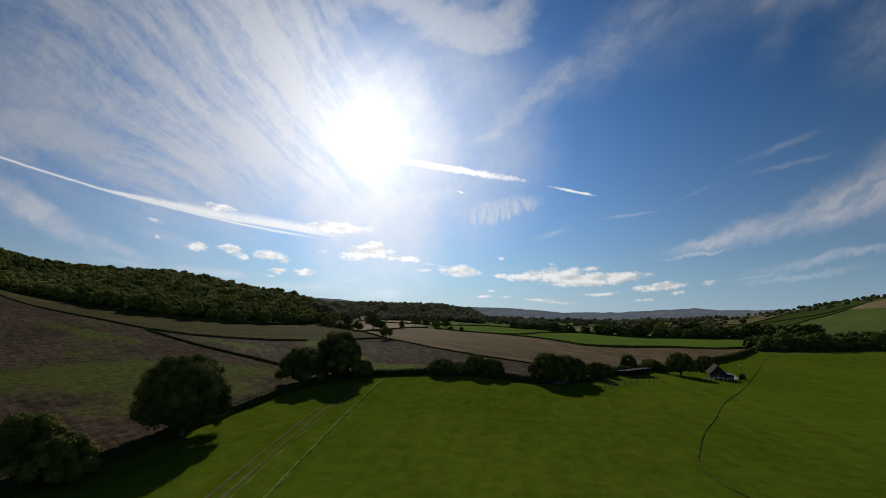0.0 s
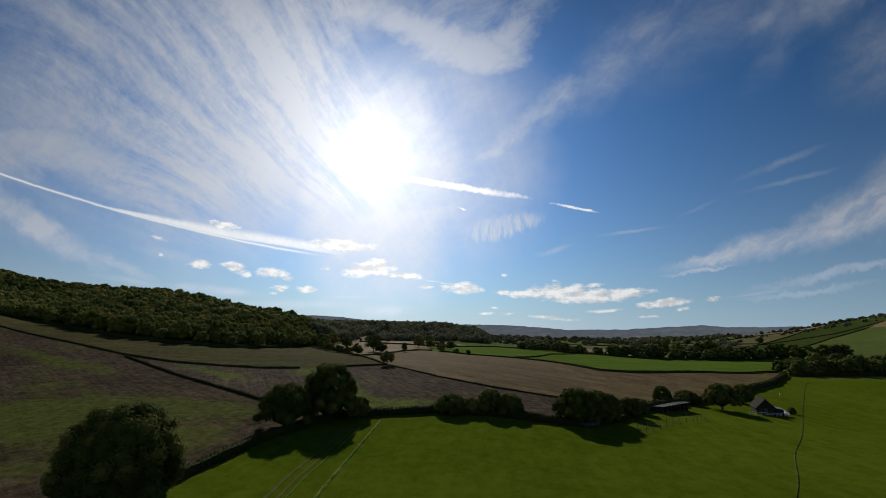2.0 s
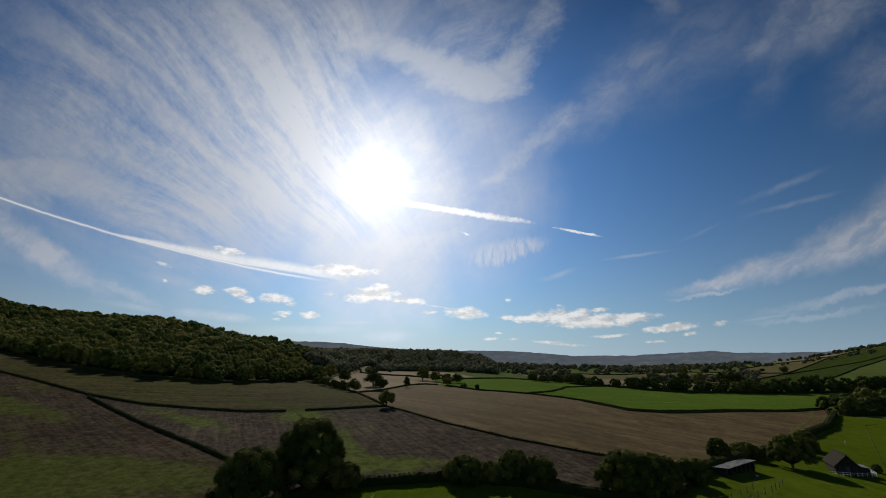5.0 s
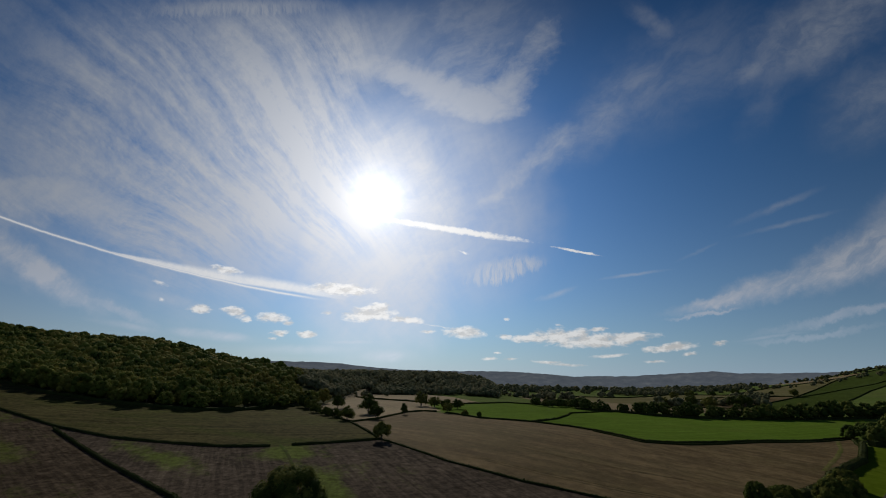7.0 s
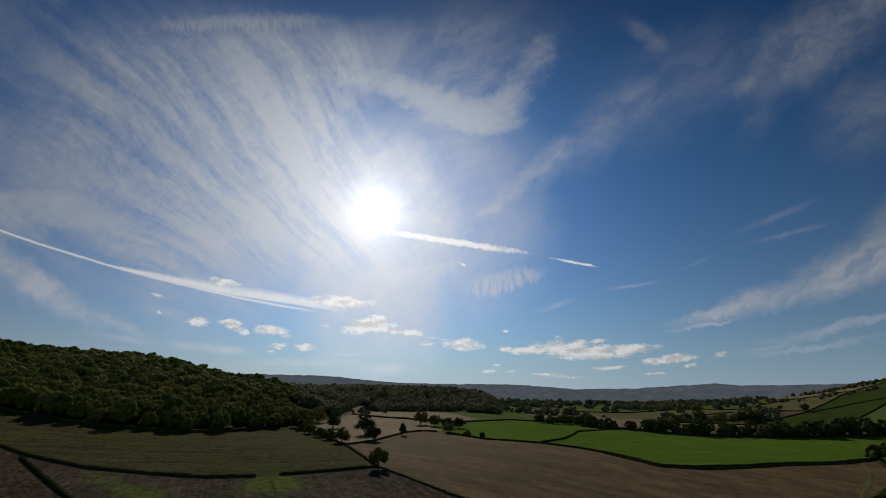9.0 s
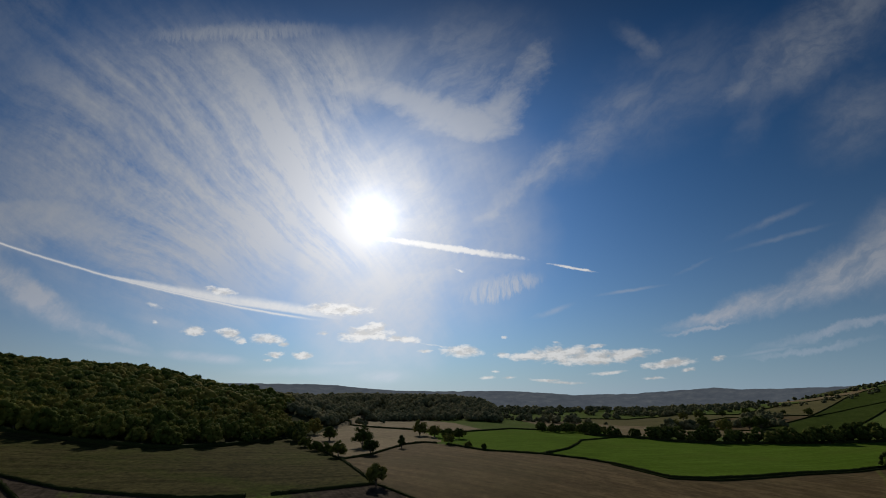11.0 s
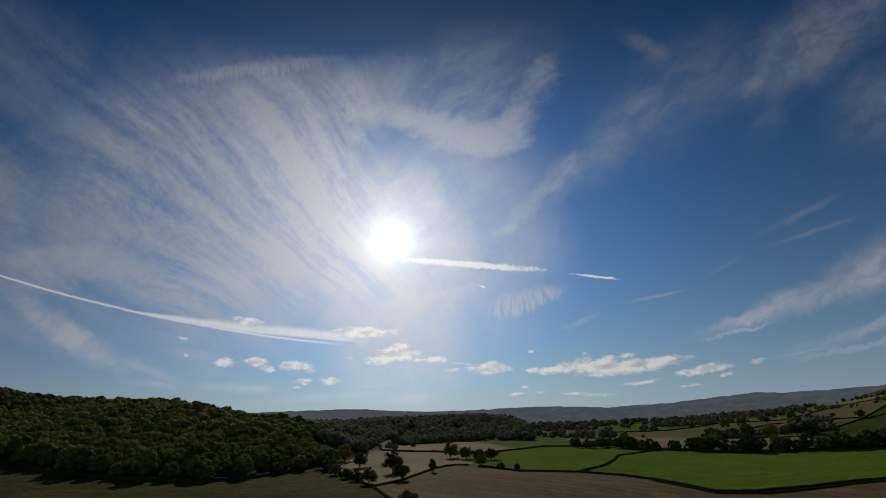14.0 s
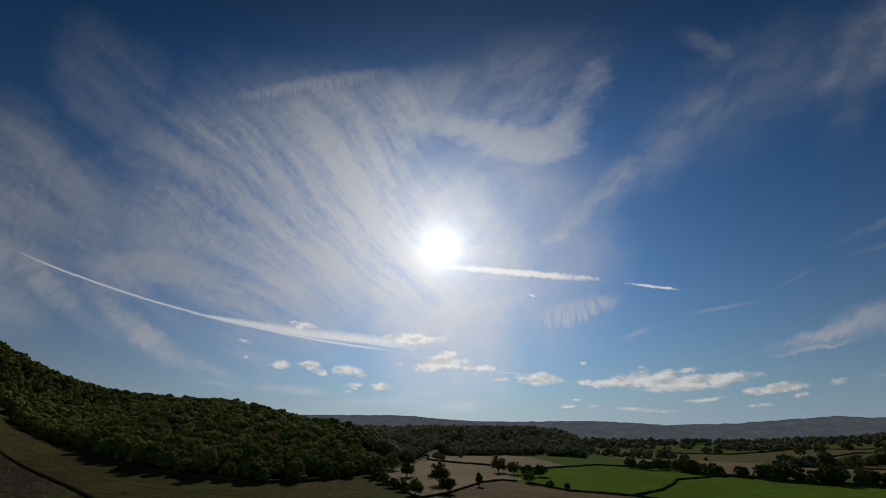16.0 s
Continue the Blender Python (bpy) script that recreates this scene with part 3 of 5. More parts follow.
FIELDS = [
    (NEAR_WEST + NEAR_NORTH[1:] + NEAR_WESTWARD[1:] + [(188, 248), (250, 258), (420, 280), (420, -300), (-75, -300)], 0),
    (HEDGE_B + [(-27, 124)] + NEAR_WEST[::-1] + [(-75, -300), (-600, -300), (-600, 350)] + HEDGE_A[:3], 1),
    (HEDGE_A[2:] + HEDGE_A2 + HEDGE_C[5:] + NEAR_NORTH[::-1] + HEDGE_B[::-1], 2),
    (HEDGE_A + HEDGE_A2 + HEDGE_C[3::-1] + [(-95, 400), (-600, 480), (-600, 350)], 5),
    (HEDGE_C[2:] + NEAR_WESTWARD[1:5] + HEDGE_R[1:] + HEDGE_E[::-1] + HEDGE_D2[1::-1] + HEDGE_D[::-1], 3),
    (HEDGE_C[2::-1] + [(-92, 335), (-100, 400), (-110, 470)] + HEDGE_H[1:] + [(-8, 320)] + HEDGE_D[::-1], 4),
    (HEDGE_E + [(225, 300), (270, 360), (204, 374), (150, 386)] + HEDGE_F[::-1], 6),
    (HEDGE_D2 + HEDGE_F[1:] + HEDGE_G[::-1] + [(-8, 320)], 6),
    ([(-110, 470)] + HEDGE_H[1:] + HEDGE_G[1:4] + [(0, 470), (-40, 520), (-140, 520)], 4),
    (SLOPE_A + [(860, 800), (640, 680)] + SLOPE_B[2::-1], 9),
    (SLOPE_B + [(560, 620)] + SLOPE_C[::-1] + [(262, 400), (258, 469)], 9),
    (SLOPE_E + [(584, 750), (360, 546), (377, 566), (359, 606)], 10),
    (SLOPE_D + [(360, 546), (258, 469), (271, 462), (196, 497)], 3),
    (SLOPE_G + SLOPE_E[1:2] + [(359, 606), (319, 616), (203, 518), (150, 560)], 10),
]
GROUND_MATS = [M_GRASS, M_PLOUGH, M_DARK, M_STUBBLE, M_PALE, M_OLIVE, M_CROP, M_MEADOW, M_FLOOR, M_SLOPE, M_DRY]


def stops(parts):
    out = [parts[0][0]]
    for a, b, n in parts:
        out += [a + (b - a) * (i + 1) / n for i in range(n)]
    return out


def make_ground():
    xs = stops([(-4300, -1000, 33), (-1000, -200, 60), (-200, 200, 200), (200, 600, 80), (600, 1000, 40), (1000, 4300, 50)])
    ys = stops([(-600, 0, 12), (0, 320, 160), (320, 700, 90), (700, 1100, 40), (1100, 4600, 90)])
    verts = [(x, y, height(x, y)) for y in ys for x in xs]
    nx = len(xs)
    faces, mats = [], []
    for j in range(len(ys) - 1):
        for i in range(nx - 1):
            faces.append((j * nx + i, j * nx + i + 1, (j + 1) * nx + i + 1, (j + 1) * nx + i))
            x, y = (xs[i] + xs[i + 1]) / 2, (ys[j] + ys[j + 1]) / 2
            k = 7
            if -700 < x < 900 and y < 900:
                for poly, slot in FIELDS:
                    if inside(x, y, poly):
                        k = slot
                        break
            if (x < -84 and wood_line(x) + 5 < y < 900) or (-500 < x * 680 / y < 60 and 520 < y < 1000):
                k = 8
            elif k == 7 and y > 420:
                c = noise.cell(Vector((x * 0.006 + y * 0.001, y * 0.0035, 3.0)))
                k = 7 if c < 0.4 else 10 if c < 0.65 else 9 if c < 0.85 else 4
                if y > 1700 and noise.noise(Vector((x * 0.002, y * 0.002, 0))) > -0.15:
                    k = 8
            mats.append(k)
    me = bpy.data.meshes.new("ground")
    me.from_pydata(verts, [], faces)
    for m in GROUND_MATS:
        me.materials.append(m)
    me.polygons.foreach_set("material_index", mats)
    me.polygons.foreach_set("use_smooth", [True] * len(faces))
    return tagged(new("ground", me), "rolling farmland of grass, stubble and ploughed fields", "ground", kind="structure")


make_ground()


# ---------------------------------------------------------------- trees and hedges
def mesh_of(name, verts, faces, material, smooth=False):
    me = bpy.data.meshes.new(name)
    me.from_pydata(verts, [], faces)
    me.materials.append(material)
    if smooth:
        me.polygons.foreach_set("use_smooth", [True] * len(me.polygons))
    return me


def leaf_quads(rng, centres, sizes, per, leaf, heart=None, loose=0.8, reach=(0.72, 1.04)):
    """Small bent leaf sprays scattered round clump centres: arrays of vertices and quads."""
    c = np.repeat(centres, per, axis=0)
    s = np.repeat(sizes, per)[:, None]
    n = len(c)
    d = rng.normal(size=(n, 3))
    d /= np.linalg.norm(d, axis=1, keepdims=True)
    p = c + d * s * rng.uniform(*reach, (n, 1))
    nrm = d + rng.normal(scale=0.5, size=(n, 3))
    if heart is not None:
        o = p - np.array(heart)
        nrm = nrm * loose + o / np.linalg.norm(o, axis=1, keepdims=True)
    nrm /= np.linalg.norm(nrm, axis=1, keepdims=True)
    a = np.cross(nrm, rng.normal(size=(n, 3)))
    a /= np.linalg.norm(a, axis=1, keepdims=True)
    b = np.cross(nrm, a)
    w = leaf * rng.uniform(0.6, 1.3, (n, 1))
    v = np.stack([p - a * w, p - b * w * 0.6, p + a * w, p + b * w * 0.6], 1).reshape(-1, 3)
    f = np.arange(4 * n).reshape(n, 4)
    return v, f


ICO = None


def ico():
    global ICO
    if ICO is None:
        bm = bmesh.new()
        bmesh.ops.create_icosphere(bm, subdivisions=1, radius=1)
        bm.verts.ensure_lookup_table()
        ICO = (np.array([v.co[:] for v in bm.verts]), np.array([[v.index for v in f.verts] for f in bm.faces]))
        bm.free()
    return ICO


def core_blobs(rng, centres, sizes, squash=0.9):
    """Uneven inner leaf masses that close the crown's middle."""
    iv, jf = ico()
    k = len(centres)
    v = iv[None] * sizes[:, None, None] * rng.uniform(0.85, 1.1, (k, len(iv), 1))
    v[:, :, 2] *= squash
    v = (v + centres[:, None]).reshape(-1, 3)
    f = (jf[None] + (np.arange(k) * len(iv))[:, None, None]).reshape(-1, 3)
    return v, f


def crown_clumps(rng, n, w, h, z0, dome=1.0, square=2.2):
    """Clump centres over an uneven dome, w wide and h high, from z0 up."""
    u = rng.uniform(-0.75, 1, n)
    th = rng.uniform(0, 2 * math.pi, n)
    lob = 1 + 0.16 * np.sin(3 * th + rng.uniform(0, 6)) + 0.1 * np.sin(5 * th + rng.uniform(0, 6)) + rng.normal(scale=0.07, size=n)
    rad = np.sqrt(rng.uniform(0.42, 0.9, n)) * lob
    r = np.sqrt(np.maximum(1 - np.abs(u) ** square, 0.05))
    return np.c_[np.cos(th) * r * rad * dome * w / 2, np.sin(th) * r * rad * dome * w / 2, z0 + h * (0.47 + 0.47 * u * rad * dome)]


def limb(rng, verts, faces, p, q, r0, r1, sides=7, bend=0.1):
    """A tapered, slightly crooked limb from p to q."""
    p, q = Vector(p), Vector(q)
    ax = (q - p).normalized()
    s = ax.orthogonal().normalized()
    t = ax.cross(s)
    rings = 5
    base = len(verts)
    ln = (q - p).length
    off = Vector((0, 0, 0))
    for i in range(rings):
        k = i / (rings - 1)
        c = p.lerp(q, k) + off * math.sin(k * math.pi)
        off = off + (s * rng.uniform(-1, 1) + t * rng.uniform(-1, 1)) * ln * bend * 0.4
        r = r0 + (r1 - r0) * k
        for j in range(sides):
            a = 2 * math.pi * j / sides
            verts.append(tuple(c + (s * math.cos(a) + t * math.sin(a)) * r * rng.uniform(0.9, 1.1)))
    for i in range(rings - 1):
        for j in range(sides):
            faces.append((base + i * sides + j, base + i * sides + (j + 1) % sides, base + (i + 1) * sides + (j + 1) % sides, base + (i + 1) * sides + j))


def domed_crown(rng, tall, wide, low, lobes, sprays, leaf, lump=0.13, heart=0.84, reach=(0.72, 1.04)):
    """A dense rounded crown: a cluster of leafy lobes on one dome, its rim frayed by sprays."""
    h = tall - low
    k = np.arange(lobes)
    th = k * 2.4 + rng.uniform(-0.35, 0.35, lobes)
    u = np.clip(0.12 + 0.86 * k / (lobes - 1) + rng.normal(scale=0.05, size=lobes), 0.08, 0.93)
    rr = np.sqrt(1 - u ** 2.4) * rng.uniform(0.8, 1.18, lobes)
    size = rng.uniform(0.75, 1.25, lobes) * wide * (lump + 0.3 / math.sqrt(lobes))
    c = np.c_[np.cos(th) * rr * (wide / 2 - size * 0.55), np.sin(th) * rr * (wide / 2 - size * 0.55), low + h * 0.2 + (h * 0.8 - size * 0.8) * u]
    c = np.r_[c, [[0, 0, low + h * 0.36]]]
    size = np.r_[size, [min(wide, h) * 0.42]]
    kv, kf = core_blobs(rng, c, size * heart, 0.95)
    lv, lf = leaf_quads(rng, c[:-1], size[:-1] * 1.02, sprays, leaf, (0, 0, low + h * 0.2), 0.9, reach)
    return np.r_[lv, kv], lf, kf + len(lv)


def make_tree(name, seed, tall, wide, clear, clumps, per, leaf, material, limbs=7, lump=0.125, dome=False):
    """A broadleaf tree: tall metres high, crown wide metres across, crown starting at clear metres."""
    rng = np.random.default_rng(seed)
    root = new(name)
    v, f = [], []
    r0 = tall * 0.035
    limb(rng, v, f, (0, 0, -0.5), (0, 0, clear + (tall - clear) * 0.35), r0 * 1.3, r0 * 0.6, 9, 0.04)
    for i in range(limbs):
        a = i * 2.4 + rng.uniform(-0.4, 0.4)
        z = clear * rng.uniform(0.7, 1.1)
        e = rng.uniform(0.5, 0.9)
        limb(rng, v, f, (0, 0, z), (math.cos(a) * wide * 0.34 * e, math.sin(a) * wide * 0.34 * e, z + (tall - clear) * rng.uniform(0.3, 0.6)), r0 * 0.5, r0 * 0.12, 6, 0.12)
    ob = new("trunk", mesh_of("trunk", v, f, M_BARK, True))
    ob.parent = root
    h = tall - clear
    if dome:
        lobes = clumps // 2 + 30
        lv, lf, kf = domed_crown(rng, tall * 1.03, wide * (1.1 if wide > 9 else 1.0), clear - 0.12 * h, lobes, per, leaf, 0.062, 0.78, (0.74, 1.12))
    else:
        cc = crown_clumps(rng, clumps, wide, h, clear, 1.28 - 2.2 * lump, 1.9)
        sz = rng.uniform(0.75, 1.25, clumps) * lump * (wide + h) / 2
        lv, lf = leaf_quads(rng, cc, sz, per, leaf, (0, 0, clear + h * 0.3))
        kv, kf = core_blobs(rng, np.r_[cc * [0.82, 0.82, 1], [[0, 0, clear + h * 0.5]]], np.r_[sz * 0.7, [h * 0.28]])
        kf = kf + len(lv)
        lv = np.r_[lv, kv]
    faces = lf.tolist() + kf.tolist()
    me = mesh_of("crown", lv.tolist(), faces, material, dome)
    if dome:
        shade = rng.uniform(0, 0.8, lobes + 1)
        me.attributes.new("tint", "FLOAT", "POINT").data.foreach_set("value", np.r_[np.repeat(shade[:-1], per * 4), np.repeat(shade, len(ico()[0]))])
    ob = new("crown", me)
    ob.parent = root
    return root


def set_at(ob, x, y, turn=0.0, size=1.0, sink=0.0):
    ob.matrix_basis = pose(x, y, height(x, y) - sink, 0, 0, turn) @ Matrix.Scale(size, 4)
    return ob


def hedge(line, wide, tall, seed, label, leaf=0.22, density=9.0):
    """A hedge along a plan line: one uneven rounded bank of twigs, covered in leaf sprays."""
    rng = np.random.default_rng(seed)
    pts = []
    for (x0, y0), (x1, y1) in zip(line, line[1:]):
        n = max(1, int(math.hypot(x1 - x0, y1 - y0) / 0.9))
        pts += [(x0 + (x1 - x0) * i / n, y0 + (y1 - y0) * i / n) for i in range(n)]
    pts.append(line[-1])
    prof = [(-0.5, -0.1), (-0.48, 0.4), (-0.36, 0.85), (0.0, 1.0), (0.36, 0.85), (0.48, 0.4), (0.5, -0.1)]
    v, f, c = [], [], []
    for i, (x, y) in enumerate(pts):
        (xa, ya), (xb, yb) = pts[max(0, i - 1)], pts[min(len(pts) - 1, i + 1)]
        ln = math.hypot(xb - xa, yb - ya)
        nx, ny = -(yb - ya) / ln, (xb - xa) / ln
        z = height(x, y)
        swell = 1 + 0.25 * noise.noise(Vector((x * 0.2, y * 0.2, seed)))
        for o, u in prof:
            w = o * wide * swell * rng.uniform(0.85, 1.12)
            v.append((x + nx * w, y + ny * w, z + u * tall * swell * rng.uniform(0.88, 1.08)))
        for _ in range(int(density)):
            o, u = prof[rng.integers(0, 7)]
            c.append((x + nx * o * wide * swell + rng.normal() * 0.08, y + ny * o * wide * swell + rng.normal() * 0.08, z + max(0.1, u) * tall * swell))
    for i in range(len(pts) - 1):
        for k in range(6):
            a = i * 7 + k
            f.append((a, a + 1, a + 8, a + 7))
    f += [tuple(range(7)), tuple(range(len(v) - 1, len(v) - 8, -1))]
    lv, lf = leaf_quads(rng, np.array(c), np.full(len(c), leaf * 0.6), 2, leaf)
    me = mesh_of("hedge", v + lv.tolist(), f + (lf + len(v)).tolist(), M_HEDGE)
    return tagged(new("hedge", me), label, "hedge", "field hedges")


def offset_line(line, d):
    """The plan line moved sideways by d metres."""
    out = []
    for i, (x, y) in enumerate(line):
        (x0, y0), (x1, y1) = line[max(0, i - 1)], line[min(len(line) - 1, i + 1)]
        ln = math.hypot(x1 - x0, y1 - y0)
        out.append((x - (y1 - y0) / ln * d, y + (x1 - x0) / ln * d))
    return out


TRIM = "trimmed dark green hawthorn hedge between two fields"
SHAG = "shaggy overgrown dark hedge along the grass field"
for k, (line, wide, tall, label) in enumerate([
    (NEAR_WEST, 2.0, 1.5, SHAG), (NEAR_NORTH, 2.0, 1.6, SHAG), (NEAR_WESTWARD, 2.4, 2.2, SHAG), (HEDGE_A, 1.3, 1.2, TRIM), (HEDGE_A2, 1.3, 1.2, TRIM), (HEDGE_B, 1.3, 1.2, TRIM), (HEDGE_C[:5], 1.3, 1.1, TRIM), (HEDGE_C[4:], 1.0, 0.75, TRIM),
    (HEDGE_D, 1.4, 1.3, TRIM), (HEDGE_D2, 1.4, 1.3, TRIM), (HEDGE_E, 1.4, 1.4, TRIM), (offset_line(HEDGE_E[2:], -3.2), 1.0, 0.9, TRIM), (HEDGE_F, 1.5, 1.4, TRIM), (HEDGE_G, 1.8, 1.6, TRIM), (HEDGE_H, 2.0, 1.8, TRIM), (HEDGE_R, 1.6, 1.6, TRIM),
    (SLOPE_A, 1.5, 1.7, TRIM), (SLOPE_B, 1.4, 1.5, TRIM), (SLOPE_C, 1.4, 1.6, TRIM), (SLOPE_D, 1.6, 1.8, TRIM), (SLOPE_E, 1.6, 1.8, TRIM), (SLOPE_F, 1.5, 1.6, TRIM), (SLOPE_G, 1.8, 2.0, TRIM),
    # added hedge: its dark bank stands in for the shade under the edge trees
    ([(-330, 337), (-268, 310), (-200, 273), (-166, 265), (-123, 264), (-106, 282), (-93, 318)], 2.4, 1.5, "overgrown bramble and thorn edge along the foot of the wood"),
]):
    slim = 1.0 if k < 3 or k == 23 else 0.58
    hedge(line, wide * slim, tall * slim, 100 + k, label, 0.2 if k < 3 else 0.2, 12 if k < 3 else 8)

# trees in the field hedges: place, height, crown width, clear stem, leaf density, label
OAK = "broad dark green oak standing in the field hedge"
ASH = "tall dark broadleaf tree in a field hedge"
BUSH = "low rounded dark green thorn bush in a hedge"
FIELD_OAK = "round-headed field tree standing in pale stubble"
NEAR_TREES = [
    (-43.2, 77, 13.4, 12.4, 1.1, 210, OAK), (-35.5, 116, 9.2, 10.2, 0.6, 150, OAK), (-28, 123, 12.7, 11, 0.4, 210, ASH), (-21.5, 124, 4.8, 5.5, 0.4, 50, BUSH),
    (-53.5, 60, 8, 8.8, 0.5, 110, ASH), (-46.5, 58, 6, 7, 0.4, 60, BUSH), (0, 130, 4.5, 8, 0.3, 60, BUSH), (5, 130, 3.6, 6, 0.3, 50, BUSH), (9.5, 130, 6, 6, 0.5, 70, BUSH), (14, 129, 5.2, 6.5, 0.4, 60, BUSH),
]
NEAR_TREES_WEST = [
    (28.5, 124, 8, 9, 0.5, 110, ASH), (33.5, 125, 7.5, 8, 0.5, 90, ASH), (37, 127.5, 6.5, 7, 0.5, 80, ASH), (45, 134, 4.8, 6, 0.4, 60, BUSH), (50, 140, 3.6, 5, 0.3, 40, BUSH), (64, 157, 5.5, 5, 0.5, 60, BUSH),
    (82, 157, 7.8, 8.8, 1.2, 130, OAK), (100, 176, 5, 6, 0.4, 50, BUSH), (107, 186, 5.5, 7, 0.4, 50, BUSH), (75, 164, 4, 7, 0.3, 50, BUSH), (104.8, 159.8, 2.2, 2.0, 0.1, 30, BUSH),
]
FIELD_TREES = [
    (-25.5, 205, 6, 6, 1.2, 50, FIELD_OAK), (-68, 322, 8, 8, 1.0, 50, FIELD_OAK), (-45, 292, 10, 10, 1.6, 60, FIELD_OAK), (-37, 266, 6.5, 7, 1.4, 50, FIELD_OAK), (-26, 288, 6, 3, 0.5, 40, FIELD_OAK), (-21, 350, 9, 9, 1, 50, FIELD_OAK),
    (-12, 340, 7, 8, 0.8, 50, FIELD_OAK), (-5, 330, 6, 8, 0.6, 50, BUSH), (2, 334, 5.5, 8, 0.5, 40, BUSH), (-4, 304, 5.5, 6, 0.8, 40, FIELD_OAK),
]
FIELD_TREES_FAR = [
    (5, 293, 3, 3.4, 0.3, 30, BUSH), (12, 286, 3, 2.4, 0.3, 30, BUSH), (-49, 260, 6.5, 7, 0.5, 50, ASH), (-57, 271, 4.5, 6, 0.3, 40, BUSH), (-64, 280, 4.5, 6, 0.3, 40, BUSH), (-72, 292, 5, 7, 0.3, 40, BUSH), (-80, 308, 7, 8, 0.5, 50, ASH),
    (-86, 318, 9, 9, 0.5, 50, ASH), (76, 431, 6, 6, 0.8, 40, FIELD_OAK),
]
for i, (x, y, tall, wide, clear_, clumps, label) in enumerate(NEAR_TREES + NEAR_TREES_WEST + FIELD_TREES + FIELD_TREES_FAR):
    near = i < 21
    kind = {OAK: "oak_tree", ASH: "hedgerow_tree", BUSH: "thorn_bush", FIELD_OAK: "field_tree"}[label]
    t = make_tree(kind, 10 + i, tall, wide, clear_, clumps, (260 if i < 5 else 130) if near else 34, (0.16 if i < 5 else 0.2) if near else 0.3, M_LEAF, 7 if near else 4, dome=near)
    tagged(t, label, "bush" if label == BUSH else "tree", "hedgerow bushes" if label == BUSH else "hedgerow trees")
    set_at(t, x, y, 40 * i, 1.0, 0.2)

# far single trees on the western slope
FAR_OAK = make_tree("far_tree", 61, 11, 11, 1.5, 50, 20, 0.45, M_LEAF, 4)
tagged(FAR_OAK, "dark round-headed tree in a distant pasture", "tree", "distant pasture trees")
set_at(FAR_OAK, 248, 464)
for x, y, s in [(259, 466, 1.1), (216, 445, 1.1), (224, 490, 1.0), (205, 500, 0.8), (288, 614, 1.0), (262, 600, 0.9), (355, 633, 0.9), (382, 609, 0.5), (372, 558, 0.85), (585, 783, 0.7), (240, 520, 0.9), (330, 640, 0.7)]:
    set_at(copy_thing(FAR_OAK, Matrix()), x, y, x * 7, s, 0.2)


# ---------------------------------------------------------------- woodland
def domed_tree(name, seed, tall, wide, low, lobes, sprays, leaf, material):
    """A woodland tree: trunk with three limbs and a domed crown."""
    rng = np.random.default_rng(seed)
    root = new(name)
    v, f = [], []
    limb(rng, v, f, (0, 0, -0.5), (0, 0, tall * 0.55), tall * 0.04, tall * 0.02, 7, 0.04)
    for i in range(3):
        limb(rng, v, f, (0, 0, tall * 0.25), (math.cos(i * 2.1) * wide * 0.25, math.sin(i * 2.1) * wide * 0.25, tall * 0.6), tall * 0.018, tall * 0.006, 5, 0.1)
    ob = new("trunk", mesh_of("trunk", v, f, M_BARK, True))
    ob.parent = root
    cv, q, t = domed_crown(rng, tall, wide, low, lobes, sprays, leaf, 0.1, 0.76, (0.66, 1.2))
    ob = new("crown", mesh_of("crown", cv.tolist(), q.tolist() + t.tolist(), material, True))
    ob.parent = root
    return root


def joined_wood(name, spots, protos, label, material, seed):
    """Many far trees in one mesh: spots are x, y and size."""
    r = np.random.default_rng(seed)
    allv, quads, tris, tint, base = [], [], [], [], 0
    for x, y, s in spots:
        v, q, t = protos[r.integers(len(protos))]
        a = r.uniform(0, 6.283)
        ca, sa = math.cos(a), math.sin(a)
        p = v * s
        p = np.c_[p[:, 0] * ca - p[:, 1] * sa + x, p[:, 0] * sa + p[:, 1] * ca + y, p[:, 2] * r.uniform(0.9, 1.12) + height(x, y) - 0.4]
        allv.append(p)
        quads.append(q + base)
        tris.append(t + base)
        tint.append(np.full(len(v), r.uniform()))
        base += len(v)
    me = bpy.data.meshes.new(name)
    me.from_pydata(np.concatenate(allv).tolist(), [], np.concatenate(quads).tolist() + np.concatenate(tris).tolist())
    me.materials.append(material)
    me.shade_smooth()
    me.attributes.new("tint", "FLOAT", "POINT").data.foreach_set("value", np.concatenate(tint))
    return tagged(new(name, me), label, "woodland", kind="stuff")


WOOD_LABEL = "broadleaf tree in early autumn leaf on the wooded hillside"
WOOD = [domed_tree("woodland_tree", 200 + i, (11.2, 11.8, 10.8, 11.5, 10.4)[i], (10.6, 11.6, 10.2, 10.8, 9.6)[i], 0.6, 24, 44, 0.27, M_WOODLEAF) for i in range(5)]
for w in WOOD:
    tagged(w, WOOD_LABEL, "tree", "woodland trees")
rng = random.Random(5)
spots = []
for i in range(128):
    for j in range(22):
        x = -88 - i * 8.2 + rng.uniform(-3.4, 3.4)
        y = wood_line(x) + 2 + j * 8.2 + rng.uniform(-3.4, 3.4)
        if y > wood_line(x) + 2 + S(-85, -180, x) * 400 + 20 or math.hypot(x, y) > 1250 or (x < -420 and rng.random() < 0.3):
            continue
        spots.append((x, y, rng.uniform(0.76, 1.14) * (0.74 + 0.26 * S(-95, -150, x))))
spots.sort(key=lambda p: math.hypot(p[0], p[1] - 40) + 3 * max(0, p[1] - wood_line(p[0]) - 60))
